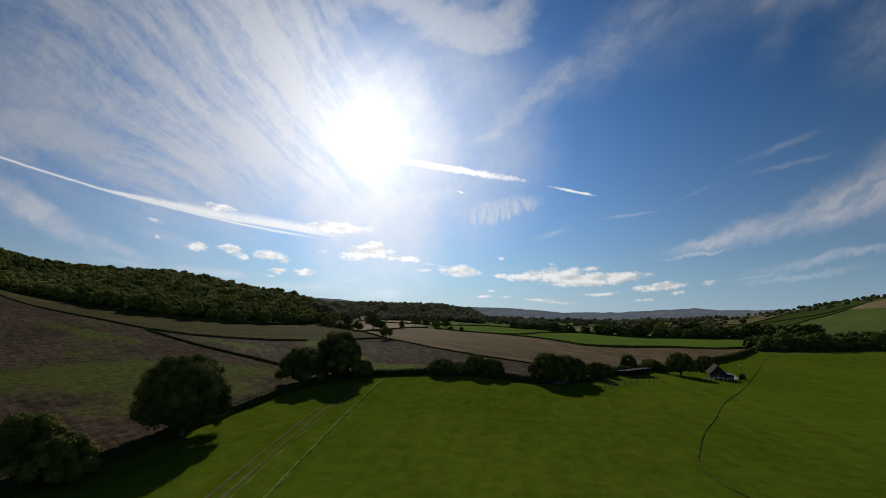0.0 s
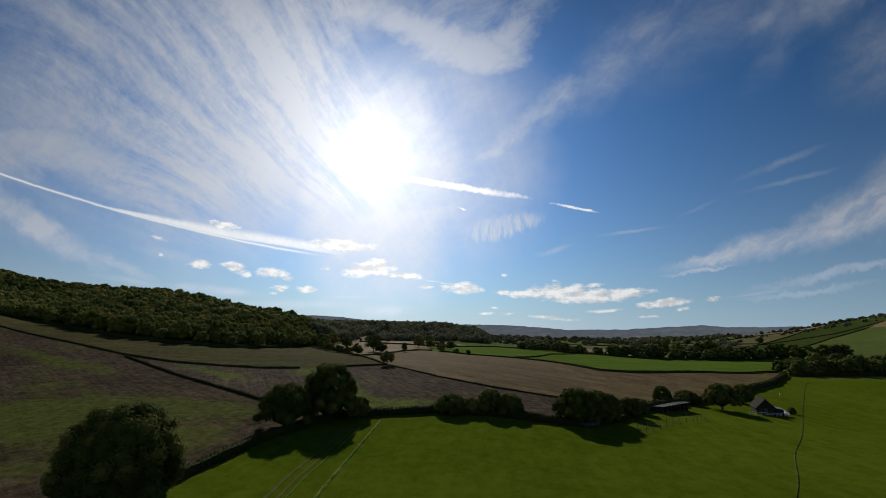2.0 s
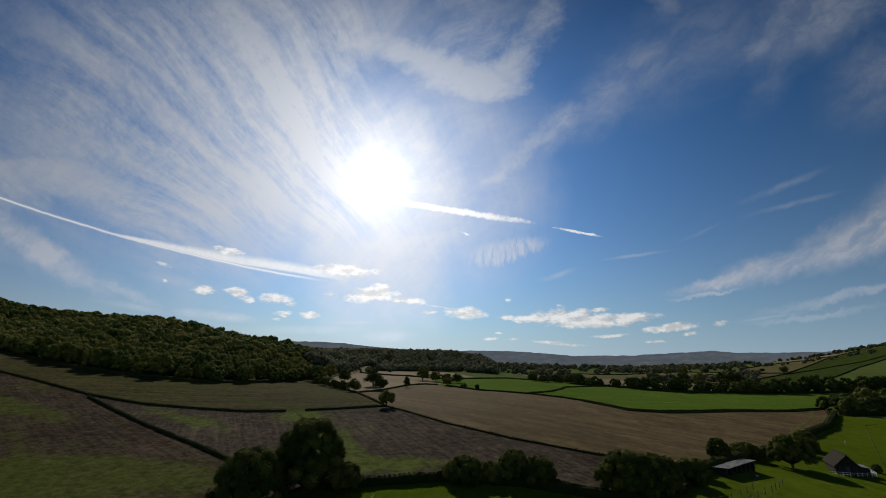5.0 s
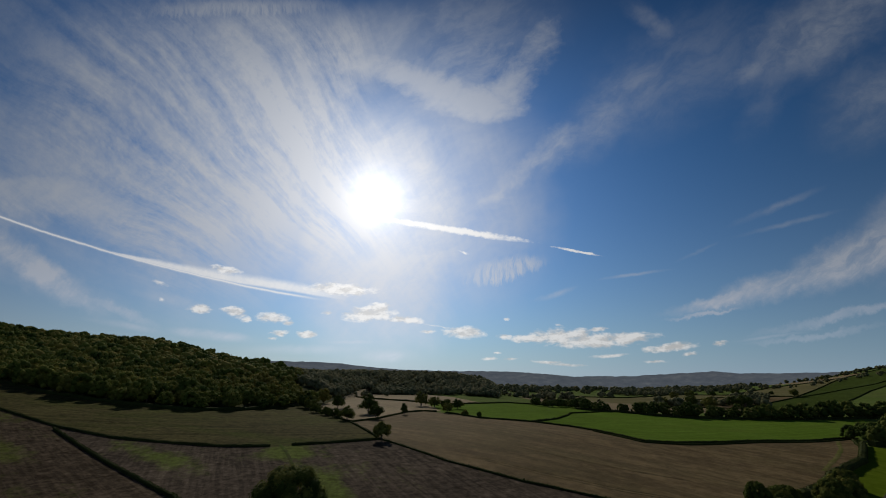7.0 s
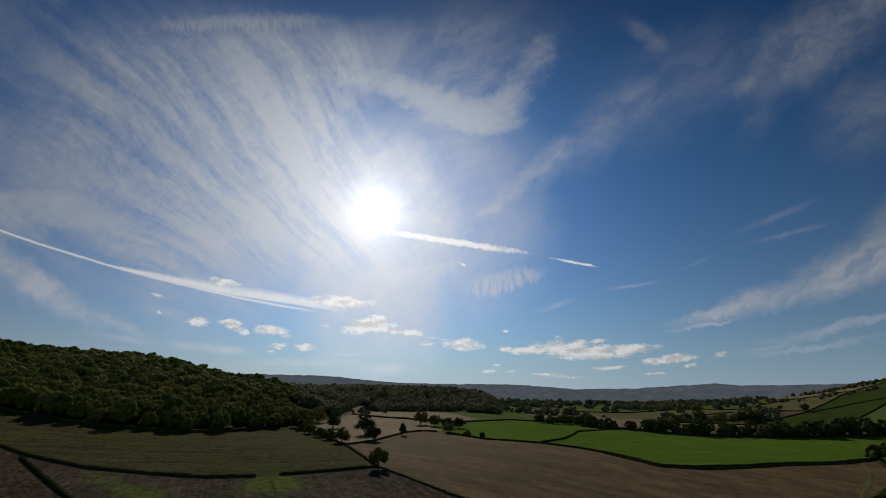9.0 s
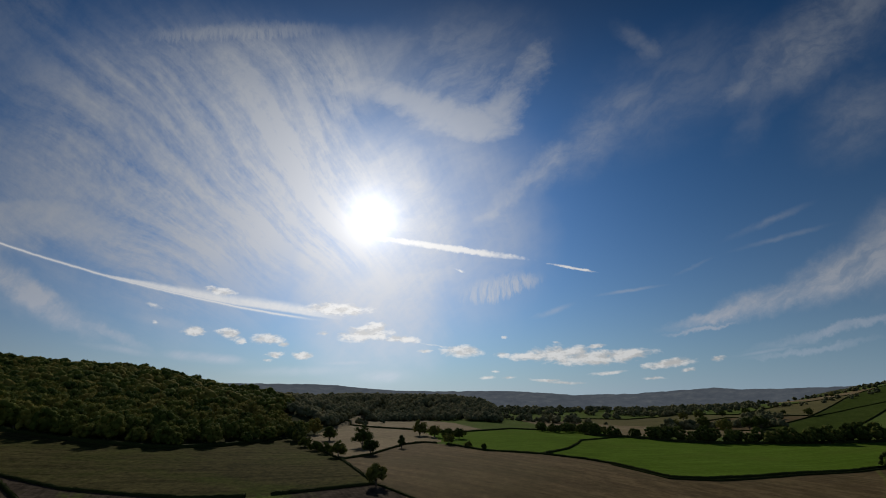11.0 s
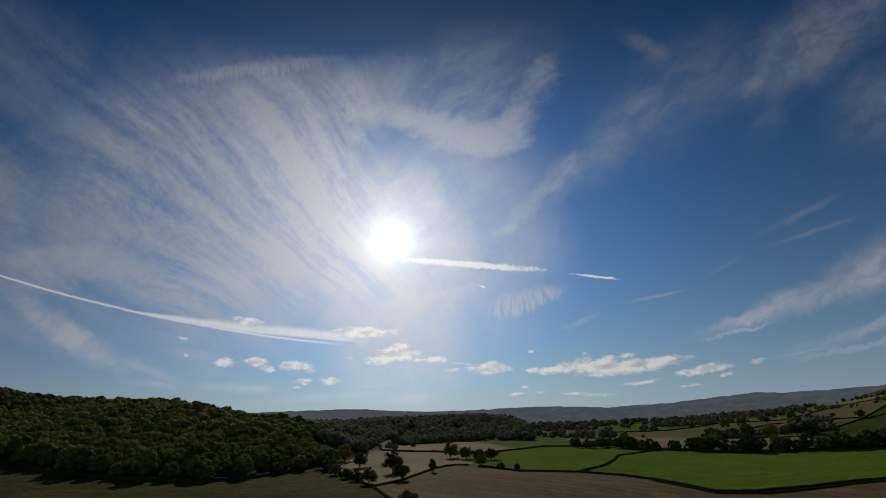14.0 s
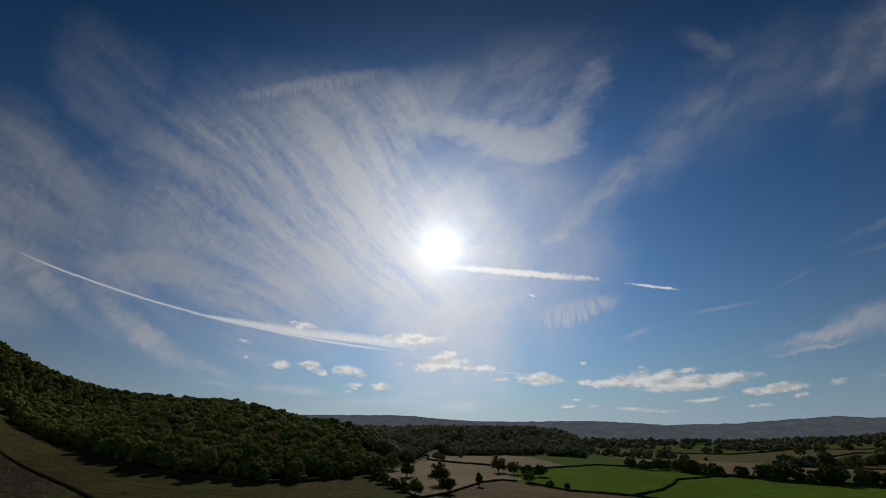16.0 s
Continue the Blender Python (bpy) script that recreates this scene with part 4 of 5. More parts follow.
for i, (x, y, s) in enumerate(spots[:290]):
    w = WOOD[i] if i < 5 else copy_thing(WOOD[i % 5], Matrix())
    w.matrix_basis = pose(x, y, height(x, y) - 0.5, 0, 0, rng.uniform(0, 360)) @ Matrix.Diagonal((s, s, s * rng.uniform(0.9, 1.15), 1))
nrng = np.random.default_rng(77)
FAR_PROTOS = [domed_crown(nrng, t, w, 0.5, 7, 15, 0.4, 0.16, 0.82) for t, w in ((11.2, 10.6), (11.8, 11.4), (10.8, 10.4), (11.3, 10))]
joined_wood("hill_woodland", spots[290:], FAR_PROTOS, "dense broadleaf wood covering the hill, green turning to yellow", M_WOODLEAF, 8)

# wooded spur beyond the fields
TINY = [domed_crown(nrng, t, w, 0.4, 5, 7, 0.5, 0.16) for t, w in ((9, 9.5), (8.5, 10), (8, 9))]
spots = []
for i in range(3900):
    y = rng.uniform(400, 860)
    x = rng.uniform(-0.62, 0.1) * y
    k = x * 680 / y
    if k > 62 - max(0, y - 640) * 0.1 or (x < -84 and y < wood_line(x) + (40 if x > -200 else 330)) or (x > -84 and y < 505):
        continue
    spots.append((x, y, rng.uniform(0.6, 0.95)))
joined_wood("spur_woodland", spots, TINY, "broadleaf wood on the far spur of the hill, leaf colour paled for haze", M_HAZED_SPURLEAF, 9)

# belts of trees on the valley floor
hedge([(96, 414), (112, 403), (150, 384), (204, 371), (260, 366), (312, 364)], 3.5, 1.5, 131, "thorn and bramble thicket along the valley stream", 0.4, 8)
hedge([(180, 258), (230, 263), (300, 270), (360, 276)], 3.5, 2.6, 132, "thorn and bramble thicket at the edge of the stream wood", 0.4, 8)
BELT_LABEL = "dark broadleaf tree in the belt along the valley stream"
BELT = [domed_tree("belt_tree", 300 + i, (10, 11, 9, 10)[i], (9.5, 10, 10, 9)[i], 0.1, 20, 22, 0.32, M_BELTLEAF) for i in range(4)]
for w in BELT:
    tagged(w, BELT_LABEL, "tree", "stream belt trees")
spots = []
for i in range(24):
    k = (i / 23) ** 0.8
    spots.append((104 + 100 * k + rng.uniform(-2, 2), 409 - 38 * k ** 0.7 + rng.uniform(0, 7), rng.uniform(0.5, 1.1)))
for i in range(20):
    spots.append((208 + 100 * i / 19 + rng.uniform(-1.5, 1.5), 368 - 0.1 * i + rng.uniform(-2, 4), rng.uniform(0.65, 1.25)))
for i in range(26):
    spots.append((95 + rng.uniform(-30, 25), 432 + rng.uniform(-10, 26), rng.uniform(0.45, 0.8)))
for i in range(17):
    for j in range(3):
        x = 190 + i * 6.6 + rng.uniform(-2.5, 2.5)
        spots.append((x, 262 + (x - 178) * 0.1 + j * 8 + rng.uniform(-2.5, 2.5), rng.uniform(0.75, 1.15)))
for i, (x, y, s) in enumerate(spots):
    w = BELT[i] if i < 4 else copy_thing(BELT[i % 4], Matrix())
    w.matrix_basis = pose(x, y, height(x, y) - 0.4, 0, 0, rng.uniform(0, 360)) @ Matrix.Diagonal((s, s, s * rng.uniform(0.9, 1.1), 1))
spots = [(rng.uniform(304, 430), 0, rng.uniform(0.9, 1.25)) for _ in range(60)]
spots = [(x, 262 + (x - 178) * 0.1 + rng.uniform(0, 30), s) for x, y, s in spots]
joined_wood("belt_of_trees", spots, FAR_PROTOS, "belt of dark trees continuing along the valley stream", M_BELTLEAF, 10)
spots = []
for i in range(2100):
    y = 470 * math.exp(rng.uniform(0, 0.84))
    x = rng.uniform(0.0, 0.62) * y
    band = noise.noise(Vector((x * 0.006, y * 0.022, 7.0))) + 0.35 * noise.noise(Vector((x * 0.03, y * 0.05, 3.0)))
    if band < 0.17 - 0.3 * S(650, 900, y) or (x / y > 0.42 and y < 900 and band < 0.3) or inside(x, y, FIELDS[-1][0]):
        continue
    spots.append((x, y, rng.uniform(0.45, 1.1)))
for i in range(1250):
    y = rng.uniform(700, 1400)
    x = rng.uniform(0.36, 1.1) * y
    if noise.noise(Vector((x * 0.008, y * 0.012, 2.0))) > 0.08 - 0.3 * S(900, 1250, math.hypot(x, y)):
        spots.append((x, y, rng.uniform(0.35, 0.9)))
for i in range(260):
    y = rng.uniform(760, 1000)
    spots.append((rng.uniform(0.4, 0.6) * y, y, rng.uniform(0.5, 0.95)))
for i in range(120):
    spots.append((rng.uniform(-130, 0), 505 + rng.uniform(-12, 10), rng.uniform(0.4, 0.9)))
for x, y in ((-94, 440), (-90, 436), (-100, 446), (-74, 441), (-67, 428), (-75, 495), (-69, 490), (-59, 468), (-86, 433)):
    spots.append((x, y, rng.uniform(0.5, 0.8)))
joined_wood("valley_trees", spots, TINY, "scattered hedgerow trees and copses along the far valley floor", M_HAZED_VALLEYLEAF, 11)


# ---------------------------------------------------------------- far hills, a plain backdrop 3.5 km off
def make_backdrop():
    line = [(-40, 1.4), (-24, 1.2), (-16, 1.1), (-13, 0.95), (-10.5, 0.65), (-6, 0.3), (0, 0.15), (4.7, 0.17), (8, 0.12), (11, -0.05), (13, -0.22), (15, -0.4), (17.5, -0.3), (21, -0.3), (25, 0.0), (28, 0.2), (29.5, 0.3), (31.5, 0.12), (35, 0.15), (40, 0.3), (60, 0.4)]
    v, f, n = [], [], 420
    for i in range(n + 1):
        az = -40 + 100 * i / n
        a = radians(az)
        el = knots(az, line)
        top = 30 + 3500 * math.tan(radians(el)) + 5 * noise.fractal(Vector((az * 0.9, 1.0, 0)), 1.0, 2.0, 5)
        for k in range(7):
            u = k / 6
            d = 3300 + 260 * u
            v.append((math.sin(a) * d, math.cos(a) * d, -150 + (top + 150) * (1 - (1 - u) ** 1.6)))
    for i in range(n):
        for k in range(6):
            q = i * 7 + k
            f.append((q, q + 7, q + 8, q + 1))
    m = bpy.data.materials.new("glowing_hazed_hills")
    m.use_nodes = True
    nd, lk = m.node_tree.nodes, m.node_tree.links
    nd.clear()
    co = nd.new("ShaderNodeTexCoord").outputs["Object"]
    mp = nd.new("ShaderNodeMapping")
    mp.inputs["Scale"].default_value = (1, 1, 3.2)
    lk.new(co, mp.inputs["Vector"])
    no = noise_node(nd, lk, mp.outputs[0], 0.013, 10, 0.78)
    # haze is put into these blue-grey tones, and the hills give them off themselves
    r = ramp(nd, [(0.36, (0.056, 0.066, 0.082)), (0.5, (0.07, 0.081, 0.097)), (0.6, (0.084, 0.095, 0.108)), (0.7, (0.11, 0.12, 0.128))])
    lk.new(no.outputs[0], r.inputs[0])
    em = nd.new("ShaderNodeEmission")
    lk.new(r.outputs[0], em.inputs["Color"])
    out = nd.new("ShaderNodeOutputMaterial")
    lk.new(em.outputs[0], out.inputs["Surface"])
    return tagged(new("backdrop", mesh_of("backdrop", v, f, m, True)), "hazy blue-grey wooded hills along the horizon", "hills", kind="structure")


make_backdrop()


# ---------------------------------------------------------------- cut-grass windrows and track
def ribbon(line, widths, lift, step=1.5, rng=None, hump=0.0):
    """A strip laid on the ground along a plan line, humped in the middle."""
    pts = []
    for (x0, y0), (x1, y1) in zip(line, line[1:]):
        n = max(1, int(math.hypot(x1 - x0, y1 - y0) / step))
        pts += [(x0 + (x1 - x0) * i / n, y0 + (y1 - y0) * i / n) for i in range(n)]
    pts.append(line[-1])
    v, f, cols = [], [], 5
    for i, (x, y) in enumerate(pts):
        (xa, ya), (xb, yb) = pts[max(0, i - 1)], pts[min(len(pts) - 1, i + 1)]
        ln = math.hypot(xb - xa, yb - ya)
        nx, ny = -(yb - ya) / ln, (xb - xa) / ln
        w = widths * rng.uniform(0.75, 1.25)
        for k in range(cols):
            o = (k / (cols - 1) - 0.5)
            px, py = x + nx * o * w, y + ny * o * w
            v.append((px, py, height(px, py) + lift + hump * (1 - (2 * o) ** 2) * rng.uniform(0.5, 1.3) - (0.05 if abs(o) == 0.5 else 0)))
    for i in range(len(pts) - 1):
        for k in range(cols - 1):
            a = i * cols + k
            f.append((a, a + 1, a + cols + 1, a + cols))
    return v, f


def smooth_line(line, n=8):
    """Catmull-Rom through the plan points."""
    out = []
    p = [line[0]] + list(line) + [line[-1]]
    for a, b, c, d in zip(p, p[1:], p[2:], p[3:]):
        for i in range(n):
            t = i / n
            out.append(tuple(0.5 * (2 * b[k] + (c[k] - a[k]) * t + (2 * a[k] - 5 * b[k] + 4 * c[k] - d[k]) * t * t + (3 * b[k] - a[k] - 3 * c[k] + d[k]) * t ** 3) for k in (0, 1)))
    return out + [line[-1]]


M_HAY = field_mat("cut_grass", (0.05, 0.085, 0.01), (0.085, 0.125, 0.02), (0.14, 0.18, 0.05))
M_DULLHAY = field_mat("old_cut_grass", (0.022, 0.026, 0.008), (0.05, 0.056, 0.018), (0.13, 0.135, 0.06))
M_WORN = field_mat("worn_track", (0.04, 0.055, 0.01), (0.07, 0.068, 0.022), (0.12, 0.1, 0.05))
M_TRAM = field_mat("tramline_straw", (0.075, 0.056, 0.027), (0.11, 0.085, 0.042), (0.15, 0.118, 0.062), patch=(0.075, 0.058, 0.03), patch_at=(0.4, 0.6))
M_LUSH = field_mat("lush_strip", (0.03, 0.045, 0.009), (0.045, 0.068, 0.012), (0.065, 0.092, 0.02), patch=(0.036, 0.03, 0.018), patch_at=(0.44, 0.58))
rr = random.Random(31)
for name, line, w, lift, hump, mat_, label, cat in [
    ("windrow", [(-20.5, 40), (-20, 66), (-19, 86), (-17.5, 105), (-16, 122)], 0.75, 0.0, 0.24, M_HAY, "thin pale windrow of cut grass on the field", "windrow"),
    ("windrow", [(-24.3, 40), (-24, 68), (-22.8, 90), (-19.5, 117)], 0.3, 0.0, 0.1, M_HAY, "thin pale windrow of cut grass on the field", "windrow"),
    ("windrow", smooth_line([(37, 55), (36, 61), (37, 67), (41, 74), (47, 83), (55, 93), (66, 108), (83, 128), (120, 175), (160, 224), (166, 230), (176, 235)], 6), 0.22, 0.0, 0.12, M_DULLHAY, "long curving windrow of cut grass across the field", "windrow"),
]:
    v, f = ribbon(line, w, lift, 0.6, rr, hump)
    tagged(new(name, mesh_of(name, v, f, mat_, False)), label, cat, "windrows")
for name, line, w, mat_, label in [
    ("track", [(-25.4, 40), (-25.0, 68), (-23.9, 90), (-20.4, 118)], 0.55, M_WORN, "worn brownish wheel track along the field edge"),
    ("track", [(-27.1, 40), (-26.7, 68), (-25.6, 90), (-22.1, 118)], 0.55, M_WORN, "worn brownish wheel track along the field edge"),
    ("track", [(-56, 197), (-50, 186), (-42, 169), (-34, 153), (-29, 146)], 1.1, M_LUSH, "grassy green headland track through the ploughed field"),
    ("track", offset_line(HEDGE_C[4:], 9.0)[1:], 0.45, M_TRAM, "pale tramline running through the stubble"),
    ("track", offset_line(HEDGE_C[4:], 11.0)[1:], 0.45, M_TRAM, "pale tramline running through the stubble"),
    ("track", offset_line(HEDGE_C[4:], 33.0)[1:], 0.4, M_TRAM, "pale tramline running through the stubble"),
    ("track", [(118, 207), (140, 228), (160, 250), (186, 284)], 1.6, M_WORN, "grassy lane beside the hedge"),
]:
    v, f = ribbon(line, w, 0.07, 1.5, rr, 0.02)
    tagged(new(name, mesh_of(name, v, f, mat_, True)), label, "track", kind="structure")


# ---------------------------------------------------------------- pavilion, barn, fences, car
def part(name, bm, material, parent, label=""):
    """One mesh object under a thing or a part."""
    me = bpy.data.meshes.new(name)
    bm.to_mesh(me)
    bm.free()
    me.materials.append(material)
    ob = new(name, me)
    ob.parent = parent
    if label:
        ob["label"] = label
    return ob


def block(x0, y0, z0, x1, y1, z1, bevel=0.02):
    """A box with slightly eased edges."""
    bm = bmesh.new()
    bmesh.ops.create_cube(bm, size=1)
    bmesh.ops.scale(bm, vec=(x1 - x0, y1 - y0, z1 - z0), verts=bm.verts)
    bmesh.ops.translate(bm, vec=((x0 + x1) / 2, (y0 + y1) / 2, (z0 + z1) / 2), verts=bm.verts)
    if bevel:
        bmesh.ops.bevel(bm, geom=list(bm.edges), offset=bevel, segments=1, affect="EDGES")
    return bm


def prism(points, y0, y1):
    """An outline in x, z drawn out along y."""
    bm = bmesh.new()
    a = [bm.verts.new((x, y0, z)) for x, z in points]
    c = [bm.verts.new((x, y1, z)) for x, z in points]
    bm.faces.new(a)
    bm.faces.new(c[::-1])
    for i in range(len(points)):
        j = (i + 1) % len(points)
        bm.faces.new((a[j], a[i], c[i], c[j]))
    bmesh.ops.recalc_face_normals(bm, faces=bm.faces)
    return bm


M_BOARD = plain_mat("dark_boarding", (0.018, 0.015, 0.012), (0.04, 0.032, 0.025), 2.0, 0.9)
M_TILE = plain_mat("mossy_tiles", (0.018, 0.016, 0.012), (0.04, 0.034, 0.025), 3.0, 0.95)
M_WHITE = plain_mat("white_paint", (0.36, 0.36, 0.34), (0.6, 0.6, 0.57), 2.0, 0.7)
M_SHEET = plain_mat("pale_sheet_roof", (0.1, 0.1, 0.095), (0.2, 0.2, 0.19), 1.5, 0.8)
M_TIMBER = plain_mat("weathered_timber", (0.045, 0.04, 0.028), (0.09, 0.08, 0.06), 5.0, 0.95)
M_STONE = plain_mat("pale_stone", (0.3, 0.27, 0.23), (0.45, 0.42, 0.37), 3.0, 0.9)
M_RUST = plain_mat("rusty_sheet", (0.2, 0.1, 0.07), (0.34, 0.2, 0.15), 2.0, 0.8)
M_TYRE = plain_mat("tyre_rubber", (0.015, 0.015, 0.015), (0.03, 0.03, 0.03), 8.0, 0.8)
M_SILVER = plain_mat("silver_car_paint", (0.04, 0.042, 0.046), (0.06, 0.063, 0.068), 1.0, 0.35, 0.3)
M_GLASS, _gn, _gl, _gb = node_mat("window_glass", 0.08, 0.5)
_gb.inputs["Base Color"].default_value = (0.02, 0.025, 0.03, 1)


def make_pavilion():
    """Small boarded pavilion: gable roof, lean-to, veranda rail."""
    p = new("pavilion")
    w, ln, eave, ridge = 5.0, 7.4, 2.1, 4.7
    for name, args in (("side_wall", (-w / 2, -ln / 2, -0.4, -w / 2 + 0.2, ln / 2, eave)), ("side_wall", (w / 2 - 0.2, -ln / 2, -0.4, w / 2, ln / 2, eave))):
        part(name, block(*args), M_BOARD, p)
    for y in (-ln / 2 + 0.003, ln / 2 - 0.203):
        part("gable_wall", prism([(-w / 2 + 0.2, -0.4), (w / 2 - 0.2, -0.4), (w / 2 - 0.2, eave), (0, ridge - 0.2), (-w / 2 + 0.2, eave)], y, y + 0.2), M_BOARD, p)
    for s in (-1, 1):
        slope = part("roof_slope", prism([(s * (w / 2 + 0.45), eave - 0.42), (0, ridge), (0, ridge + 0.14), (s * (w / 2 + 0.45), eave - 0.28)], -ln / 2 - 0.35, ln / 2 + 0.35), M_TILE, p, "mossy brown tiled roof slope")
        for k in range(9):
            u = (k + 0.5) / 9
            x, z = s * (w / 2 + 0.45) * u, ridge + 0.14 - (ridge + 0.42 - eave) * u
            part("tile_course", block(x - 0.16, -ln / 2 - 0.36, z - 0.02, x + 0.16, ln / 2 + 0.36, z + 0.035, 0), M_TILE, slope)
    part("ridge_cap", block(-0.16, -ln / 2 - 0.4, ridge + 0.08, 0.16, ln / 2 + 0.4, ridge + 0.24), M_TILE, p)
    for s in (-1, 1):
        part("bargeboard", prism([(s * (w / 2 + 0.48), eave - 0.5), (0, ridge - 0.06), (0, ridge + 0.16), (s * (w / 2 + 0.48), eave - 0.28)], -ln / 2 - 0.42, -ln / 2 - 0.36), M_TIMBER, p)
    door = part("door", block(-0.5, -ln / 2 - 0.05, 0, 0.45, -ln / 2 + 0.02, 2.0), M_TIMBER, p, "plain weathered timber door")
    part("handle", block(0.3, -ln / 2 - 0.1, 0.95, 0.36, -ln / 2 - 0.04, 1.1, 0), M_WHITE, door)
    for x in (-1.7, 1.2):
        win = part("window", block(x, -ln / 2 - 0.04, 0.9, x + 0.9, -ln / 2 + 0.02, 1.8), M_TIMBER, p, "dark-framed window")
        part("pane", block(x + 0.08, -ln / 2 - 0.06, 0.98, x + 0.42, -ln / 2 - 0.03, 1.72, 0), M_GLASS, win)
        part("pane", block(x + 0.48, -ln / 2 - 0.06, 0.98, x + 0.82, -ln / 2 - 0.03, 1.72, 0), M_GLASS, win)
    lean = part("lean_to", prism([(w / 2, -0.4), (w / 2 + 2.4, -0.4), (w / 2 + 2.4, 1.7), (w / 2, 2.05)], -2.6, 1.5), M_BOARD, p)
    part("lean_to_roof", prism([(w / 2, 2.07), (w / 2 + 2.65, 1.72), (w / 2 + 2.65, 1.8), (w / 2, 2.17)], -2.8, 1.7), M_SHEET, lean, "pale sheet roof")
    part("step", block(-0.9, -ln / 2 - 1.0, -0.4, 0.9, -ln / 2 - 0.06, -0.05), M_STONE, p)
    return tagged(p, "dark boarded pavilion with a mossy gable roof and pale lean-to", "pavilion")


def make_fence(line, post_h, rails, material, label, name="fence", gap=1.8, thick=0.1):
    f = new(name)
    f.location = (line[0][0], line[0][1], height(*line[0]))
    base = f.location.copy()
    pts = []
    for (x0, y0), (x1, y1) in zip(line, line[1:]):
        n = max(1, round(math.hypot(x1 - x0, y1 - y0) / gap))
        pts += [(x0 + (x1 - x0) * i / n, y0 + (y1 - y0) * i / n) for i in range(n)]
    pts.append(line[-1])
    rp = random.Random(len(pts))
    for x, y in pts:
        z = height(x, y)
        h = post_h * rp.uniform(0.93, 1.05)
        part("post", block(x - base.x - thick / 2, y - base.y - thick / 2, z - base.z - 0.3, x - base.x + thick / 2, y - base.y + thick / 2, z - base.z + h, 0.015), material, f)
    for (x0, y0), (x1, y1) in zip(pts, pts[1:]):
        for r, rt in rails:
            a, c = Vector((x0, y0, height(x0, y0) + r)) - base, Vector((x1, y1, height(x1, y1) + r)) - base
            d = (c - a).normalized()
            s = Vector((-d.y, d.x, 0)).normalized() * 0.02
            up = Vector((0, 0, rt / 2))
            bm = bmesh.new()
            vs = [bm.verts.new(q) for q in (a - s - up, a + s - up, a + s + up, a - s + up, c - s - up, c + s - up, c + s + up, c - s + up)]
            for q in ((0, 1, 2, 3), (7, 6, 5, 4), (0, 4, 5, 1), (1, 5, 6, 2), (2, 6, 7, 3), (3, 7, 4, 0)):
                bm.faces.new([vs[k] for k in q])
            part("rail", bm, material, f)
    return tagged(f, label, "fence", "fences")


def make_barn():
    """Long open-fronted field shelter."""
    p = new("field_shelter")
    ln, dp = 16.0, 3.4
    part("back_wall", block(-ln / 2, dp / 2 - 0.15, -0.5, ln / 2, dp / 2, 1.9), M_BOARD, p)
    for x in (-ln / 2, ln / 2 - 0.15):
        part("end_wall", block(x + 0.003, -dp / 2 + 0.2, -0.5, x + 0.147, dp / 2 - 0.16, 2.05), M_BOARD, p)
    for k in range(3):
        x = -ln / 2 + ln * (k + 1) / 4
        part("partition", block(x - 0.06, -dp / 2 + 0.3, -0.5, x + 0.06, dp / 2 - 0.17, 1.95), M_BOARD, p)
    for k in range(7):
        x = -ln / 2 + 0.12 + (ln - 0.24) * k / 6
        part("post", block(x - 0.09, -dp / 2, -0.5, x + 0.09, -dp / 2 + 0.18, 2.25), M_TIMBER, p)
    part("beam", block(-ln / 2 - 0.1, -dp / 2 + 0.01, 2.16, ln / 2 + 0.1, -dp / 2 + 0.17, 2.36), M_TIMBER, p)
    roof = part("roof", prism([(-dp / 2 - 0.5, 2.4), (dp / 2 + 0.35, 1.98), (dp / 2 + 0.35, 2.06), (-dp / 2 - 0.5, 2.48)], -ln / 2 - 0.3, ln / 2 + 0.3), M_SHEET, p, "pale grey corrugated sheet roof")
    roof.matrix_basis = pose(0, 0, 0, 0, 0, 90) @ Matrix.Scale(-1, 4, (0, 1, 0))
    for k in range(24):
        x = -ln / 2 - 0.2 + (ln + 0.4) * k / 23
        bm = prism([(-dp / 2 - 0.5, 2.475), (dp / 2 + 0.35, 2.055), (dp / 2 + 0.35, 2.1), (-dp / 2 - 0.5, 2.52)], x - 0.1, x + 0.1)
        part("corrugation", bm, M_SHEET, roof)
    return tagged(p, "long open-fronted timber field shelter with pale sheet roof", "field shelter")


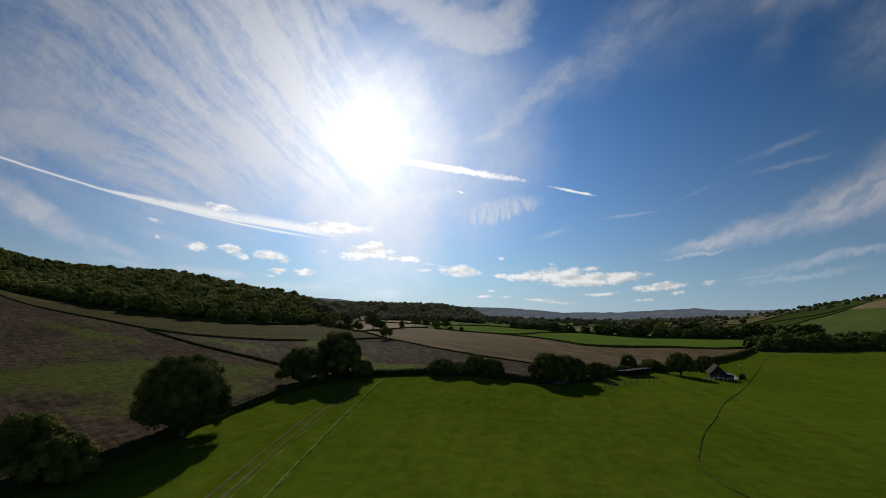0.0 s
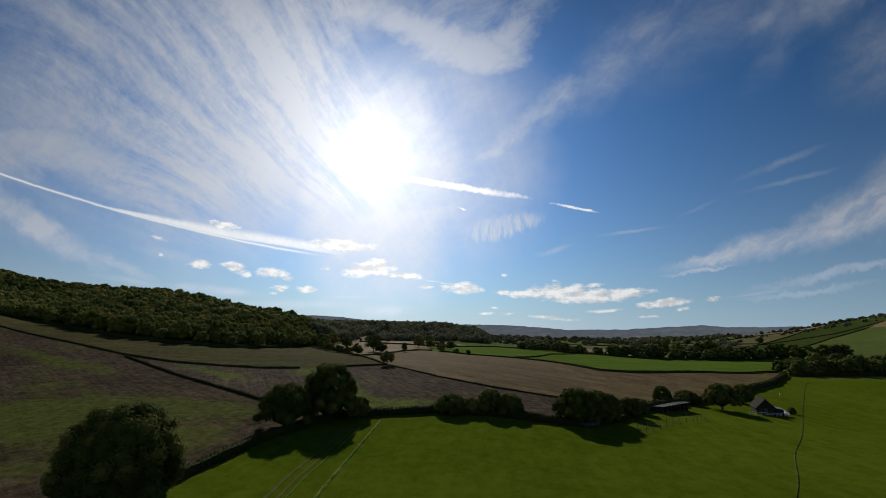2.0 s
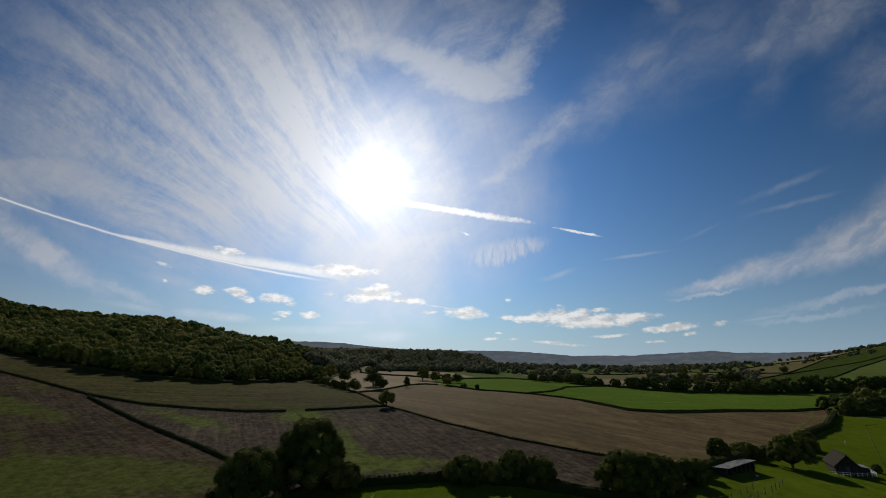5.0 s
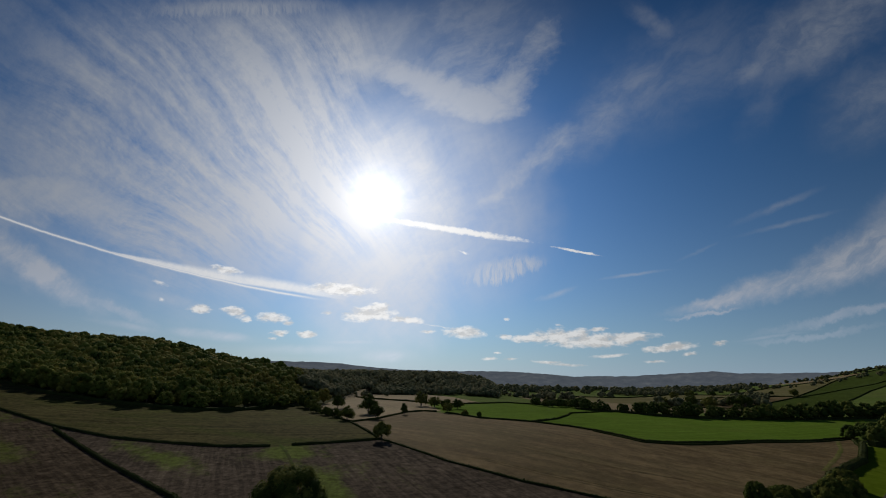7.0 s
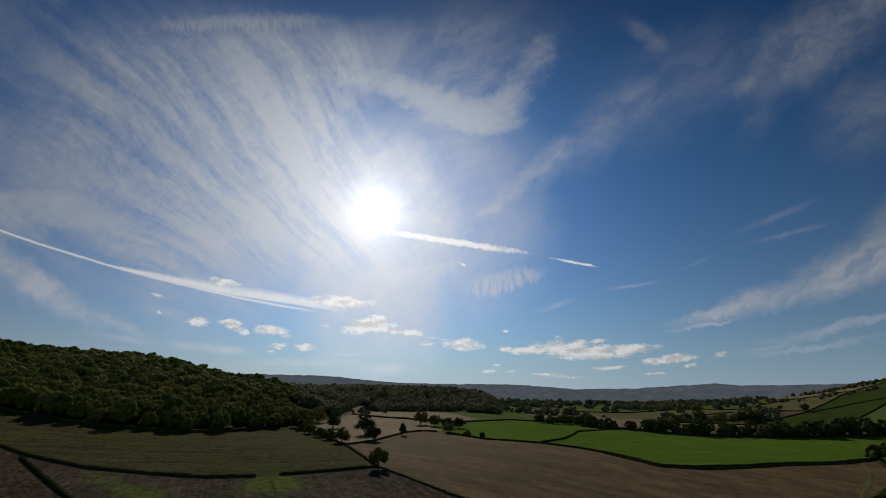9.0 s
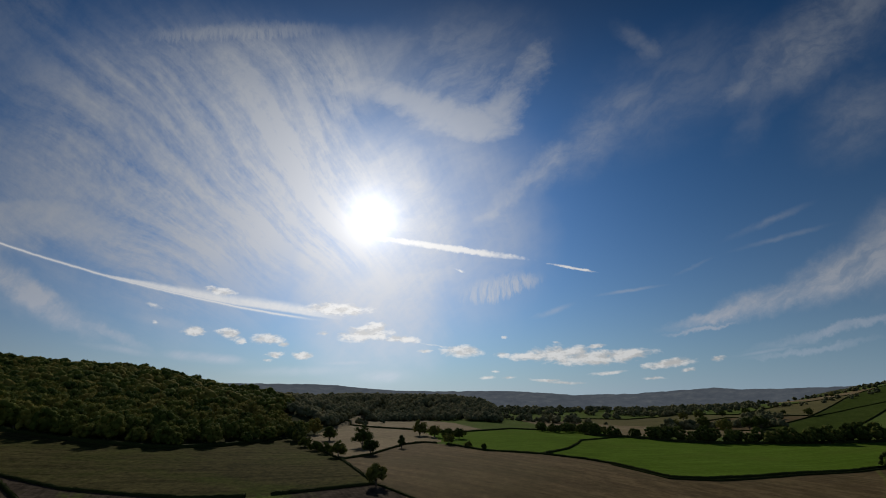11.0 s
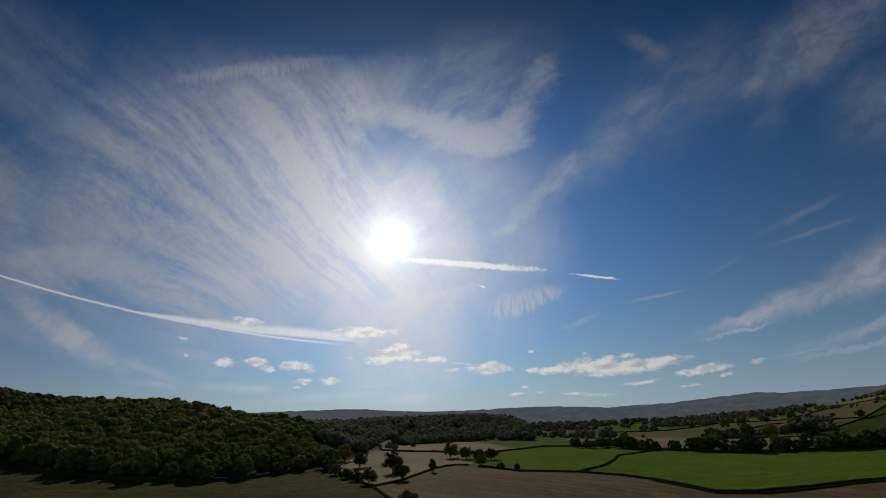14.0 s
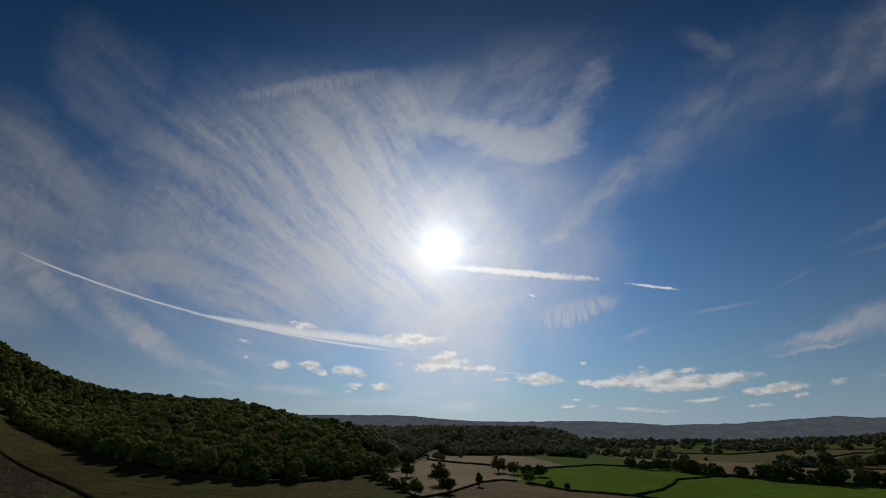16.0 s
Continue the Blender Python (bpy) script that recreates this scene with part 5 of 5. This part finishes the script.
def make_car():
    c = new("car")
    body = [(-2.05, 0.35), (-2.1, 0.75), (-1.95, 0.95), (-1.2, 1.0), (-0.75, 1.42), (0.75, 1.45), (1.45, 1.0), (2.0, 0.9), (2.1, 0.6), (2.05, 0.35)]
    bm = prism(body, -0.85, 0.85)
    bmesh.ops.bevel(bm, geom=list(bm.edges), offset=0.06, segments=2, affect="EDGES")
    part("body", bm, M_SILVER, c, "silver painted body")
    for s in (-1, 1):
        part("side_window", prism([(-1.0, 1.03), (-0.7, 1.36), (0.7, 1.38), (1.2, 1.03)], s * 0.856 - 0.01, s * 0.856 + 0.01), M_GLASS, c)
        for x in (-1.3, 1.3):
            bm = bmesh.new()
            bmesh.ops.create_cone(bm, cap_ends=True, segments=18, radius1=0.33, radius2=0.33, depth=0.2, matrix=pose(x, s * 0.78, 0.33, 90))
            bmesh.ops.bevel(bm, geom=list(bm.edges), offset=0.03, segments=1, affect="EDGES")
            wheel = part("wheel", bm, M_TYRE, c)
            bm = bmesh.new()
            bmesh.ops.create_cone(bm, cap_ends=True, segments=12, radius1=0.2, radius2=0.17, depth=0.04, matrix=pose(x, s * 0.89, 0.33, 90 * s))
            part("rim", bm, M_SILVER, wheel)
    part("windscreen", prism([(1.42, 1.02), (0.78, 1.43), (0.8, 1.45), (1.45, 1.04)], -0.7, 0.7), M_GLASS, c)
    part("rear_window", prism([(-1.2, 1.02), (-0.77, 1.4), (-0.79, 1.42), (-1.23, 1.04)], -0.7, 0.7), M_GLASS, c)
    return tagged(c, "silver hatchback parked in shade under the hedge trees", "car")


def make_shed():
    p = new("shed")
    part("walls", block(-1.6, -1.2, -0.3, 1.6, 1.2, 1.8), M_RUST, p, "reddish walls")
    part("roof", prism([(-1.9, 1.72), (1.9, 2.05), (1.9, 2.13), (-1.9, 1.8)], -1.45, 1.45), M_SHEET, p, "pale sheet roof")
    part("door", block(-0.4, -1.26, -0.1, 0.4, -1.18, 1.6), M_TIMBER, p)
    return tagged(p, "small reddish shed with a pale roof between hedge trees", "shed")


make_pavilion().matrix_basis = pose(94.8, 158, height(94.8, 158), 0, 0, -22) @ Matrix.Scale(0.94, 4)
make_barn().matrix_basis = pose(61.5, 146.5, height(61.5, 146.5) - 0.1, 0, 0, 36) @ Matrix.Scale(0.85, 4)
make_car().matrix_basis = pose(31, 121.6, height(31, 121.6), 0, 0, 20)
make_shed().matrix_basis = pose(-31.5, 121, height(-31.5, 121), 0, 0, 15)
make_fence([(87, 152.4), (94, 152.8), (100.4, 155), (104.2, 163), (100, 164.8)], 1.0, ((0.45, 0.05), (0.85, 0.08)), M_WHITE, "white painted board fence round the pavilion")
make_fence([(40, 117), (47, 122), (52, 126.5), (60, 132.5), (66, 138)], 1.25, ((0.5, 0.02), (1.0, 0.02)), M_TIMBER, "weathered post and wire fence across the grass", gap=3.2)
make_fence([(42, 122.5), (48, 125.5), (51.5, 128.5), (57, 133.5)], 1.25, ((0.5, 0.02), (1.0, 0.02)), M_TIMBER, "weathered post and wire fence across the grass", gap=3.4)
for k, (x, y) in enumerate([(63.5, 142.5)]):
    t = new("water_trough")
    part("trough", block(-0.9, -0.3, 0, 0.9, 0.3, 0.5, 0.04), M_TIMBER, t)
    part("basin", block(-0.8, -0.22, 0.49, 0.8, 0.22, 0.51, 0), M_GLASS, t)
    tagged(t, "weathered timber water trough before the shelter", "trough").matrix_basis = pose(x, y, height(x, y) - 0.02, 0, 0, 36)
terrace = new("terrace")
part("slab", block(-1.5, -3.2, -0.3, 1.5, 3.2, 0.16, 0.03), M_STONE, terrace)
part("kerb", block(-1.6, -3.36, -0.3, 1.6, -3.22, 0.42, 0.03), M_WHITE, terrace, "low white painted kerb")
tagged(terrace, "pale paved terrace beside the dark pavilion", "terrace").matrix_basis = pose(101.3, 159.8, height(101.3, 159.8), 0, 0, -26)
flag = new("marker_post")
part("pole", block(-0.04, -0.04, -0.3, 0.04, 0.04, 0.9, 0.01), M_WHITE, flag)
part("cap", block(-0.16, -0.16, 0.9, 0.16, 0.16, 1.15, 0.03), M_WHITE, flag)
tagged(flag, "short white marker post on the mown grass", "post").matrix_basis = pose(127, 195, height(127, 195))
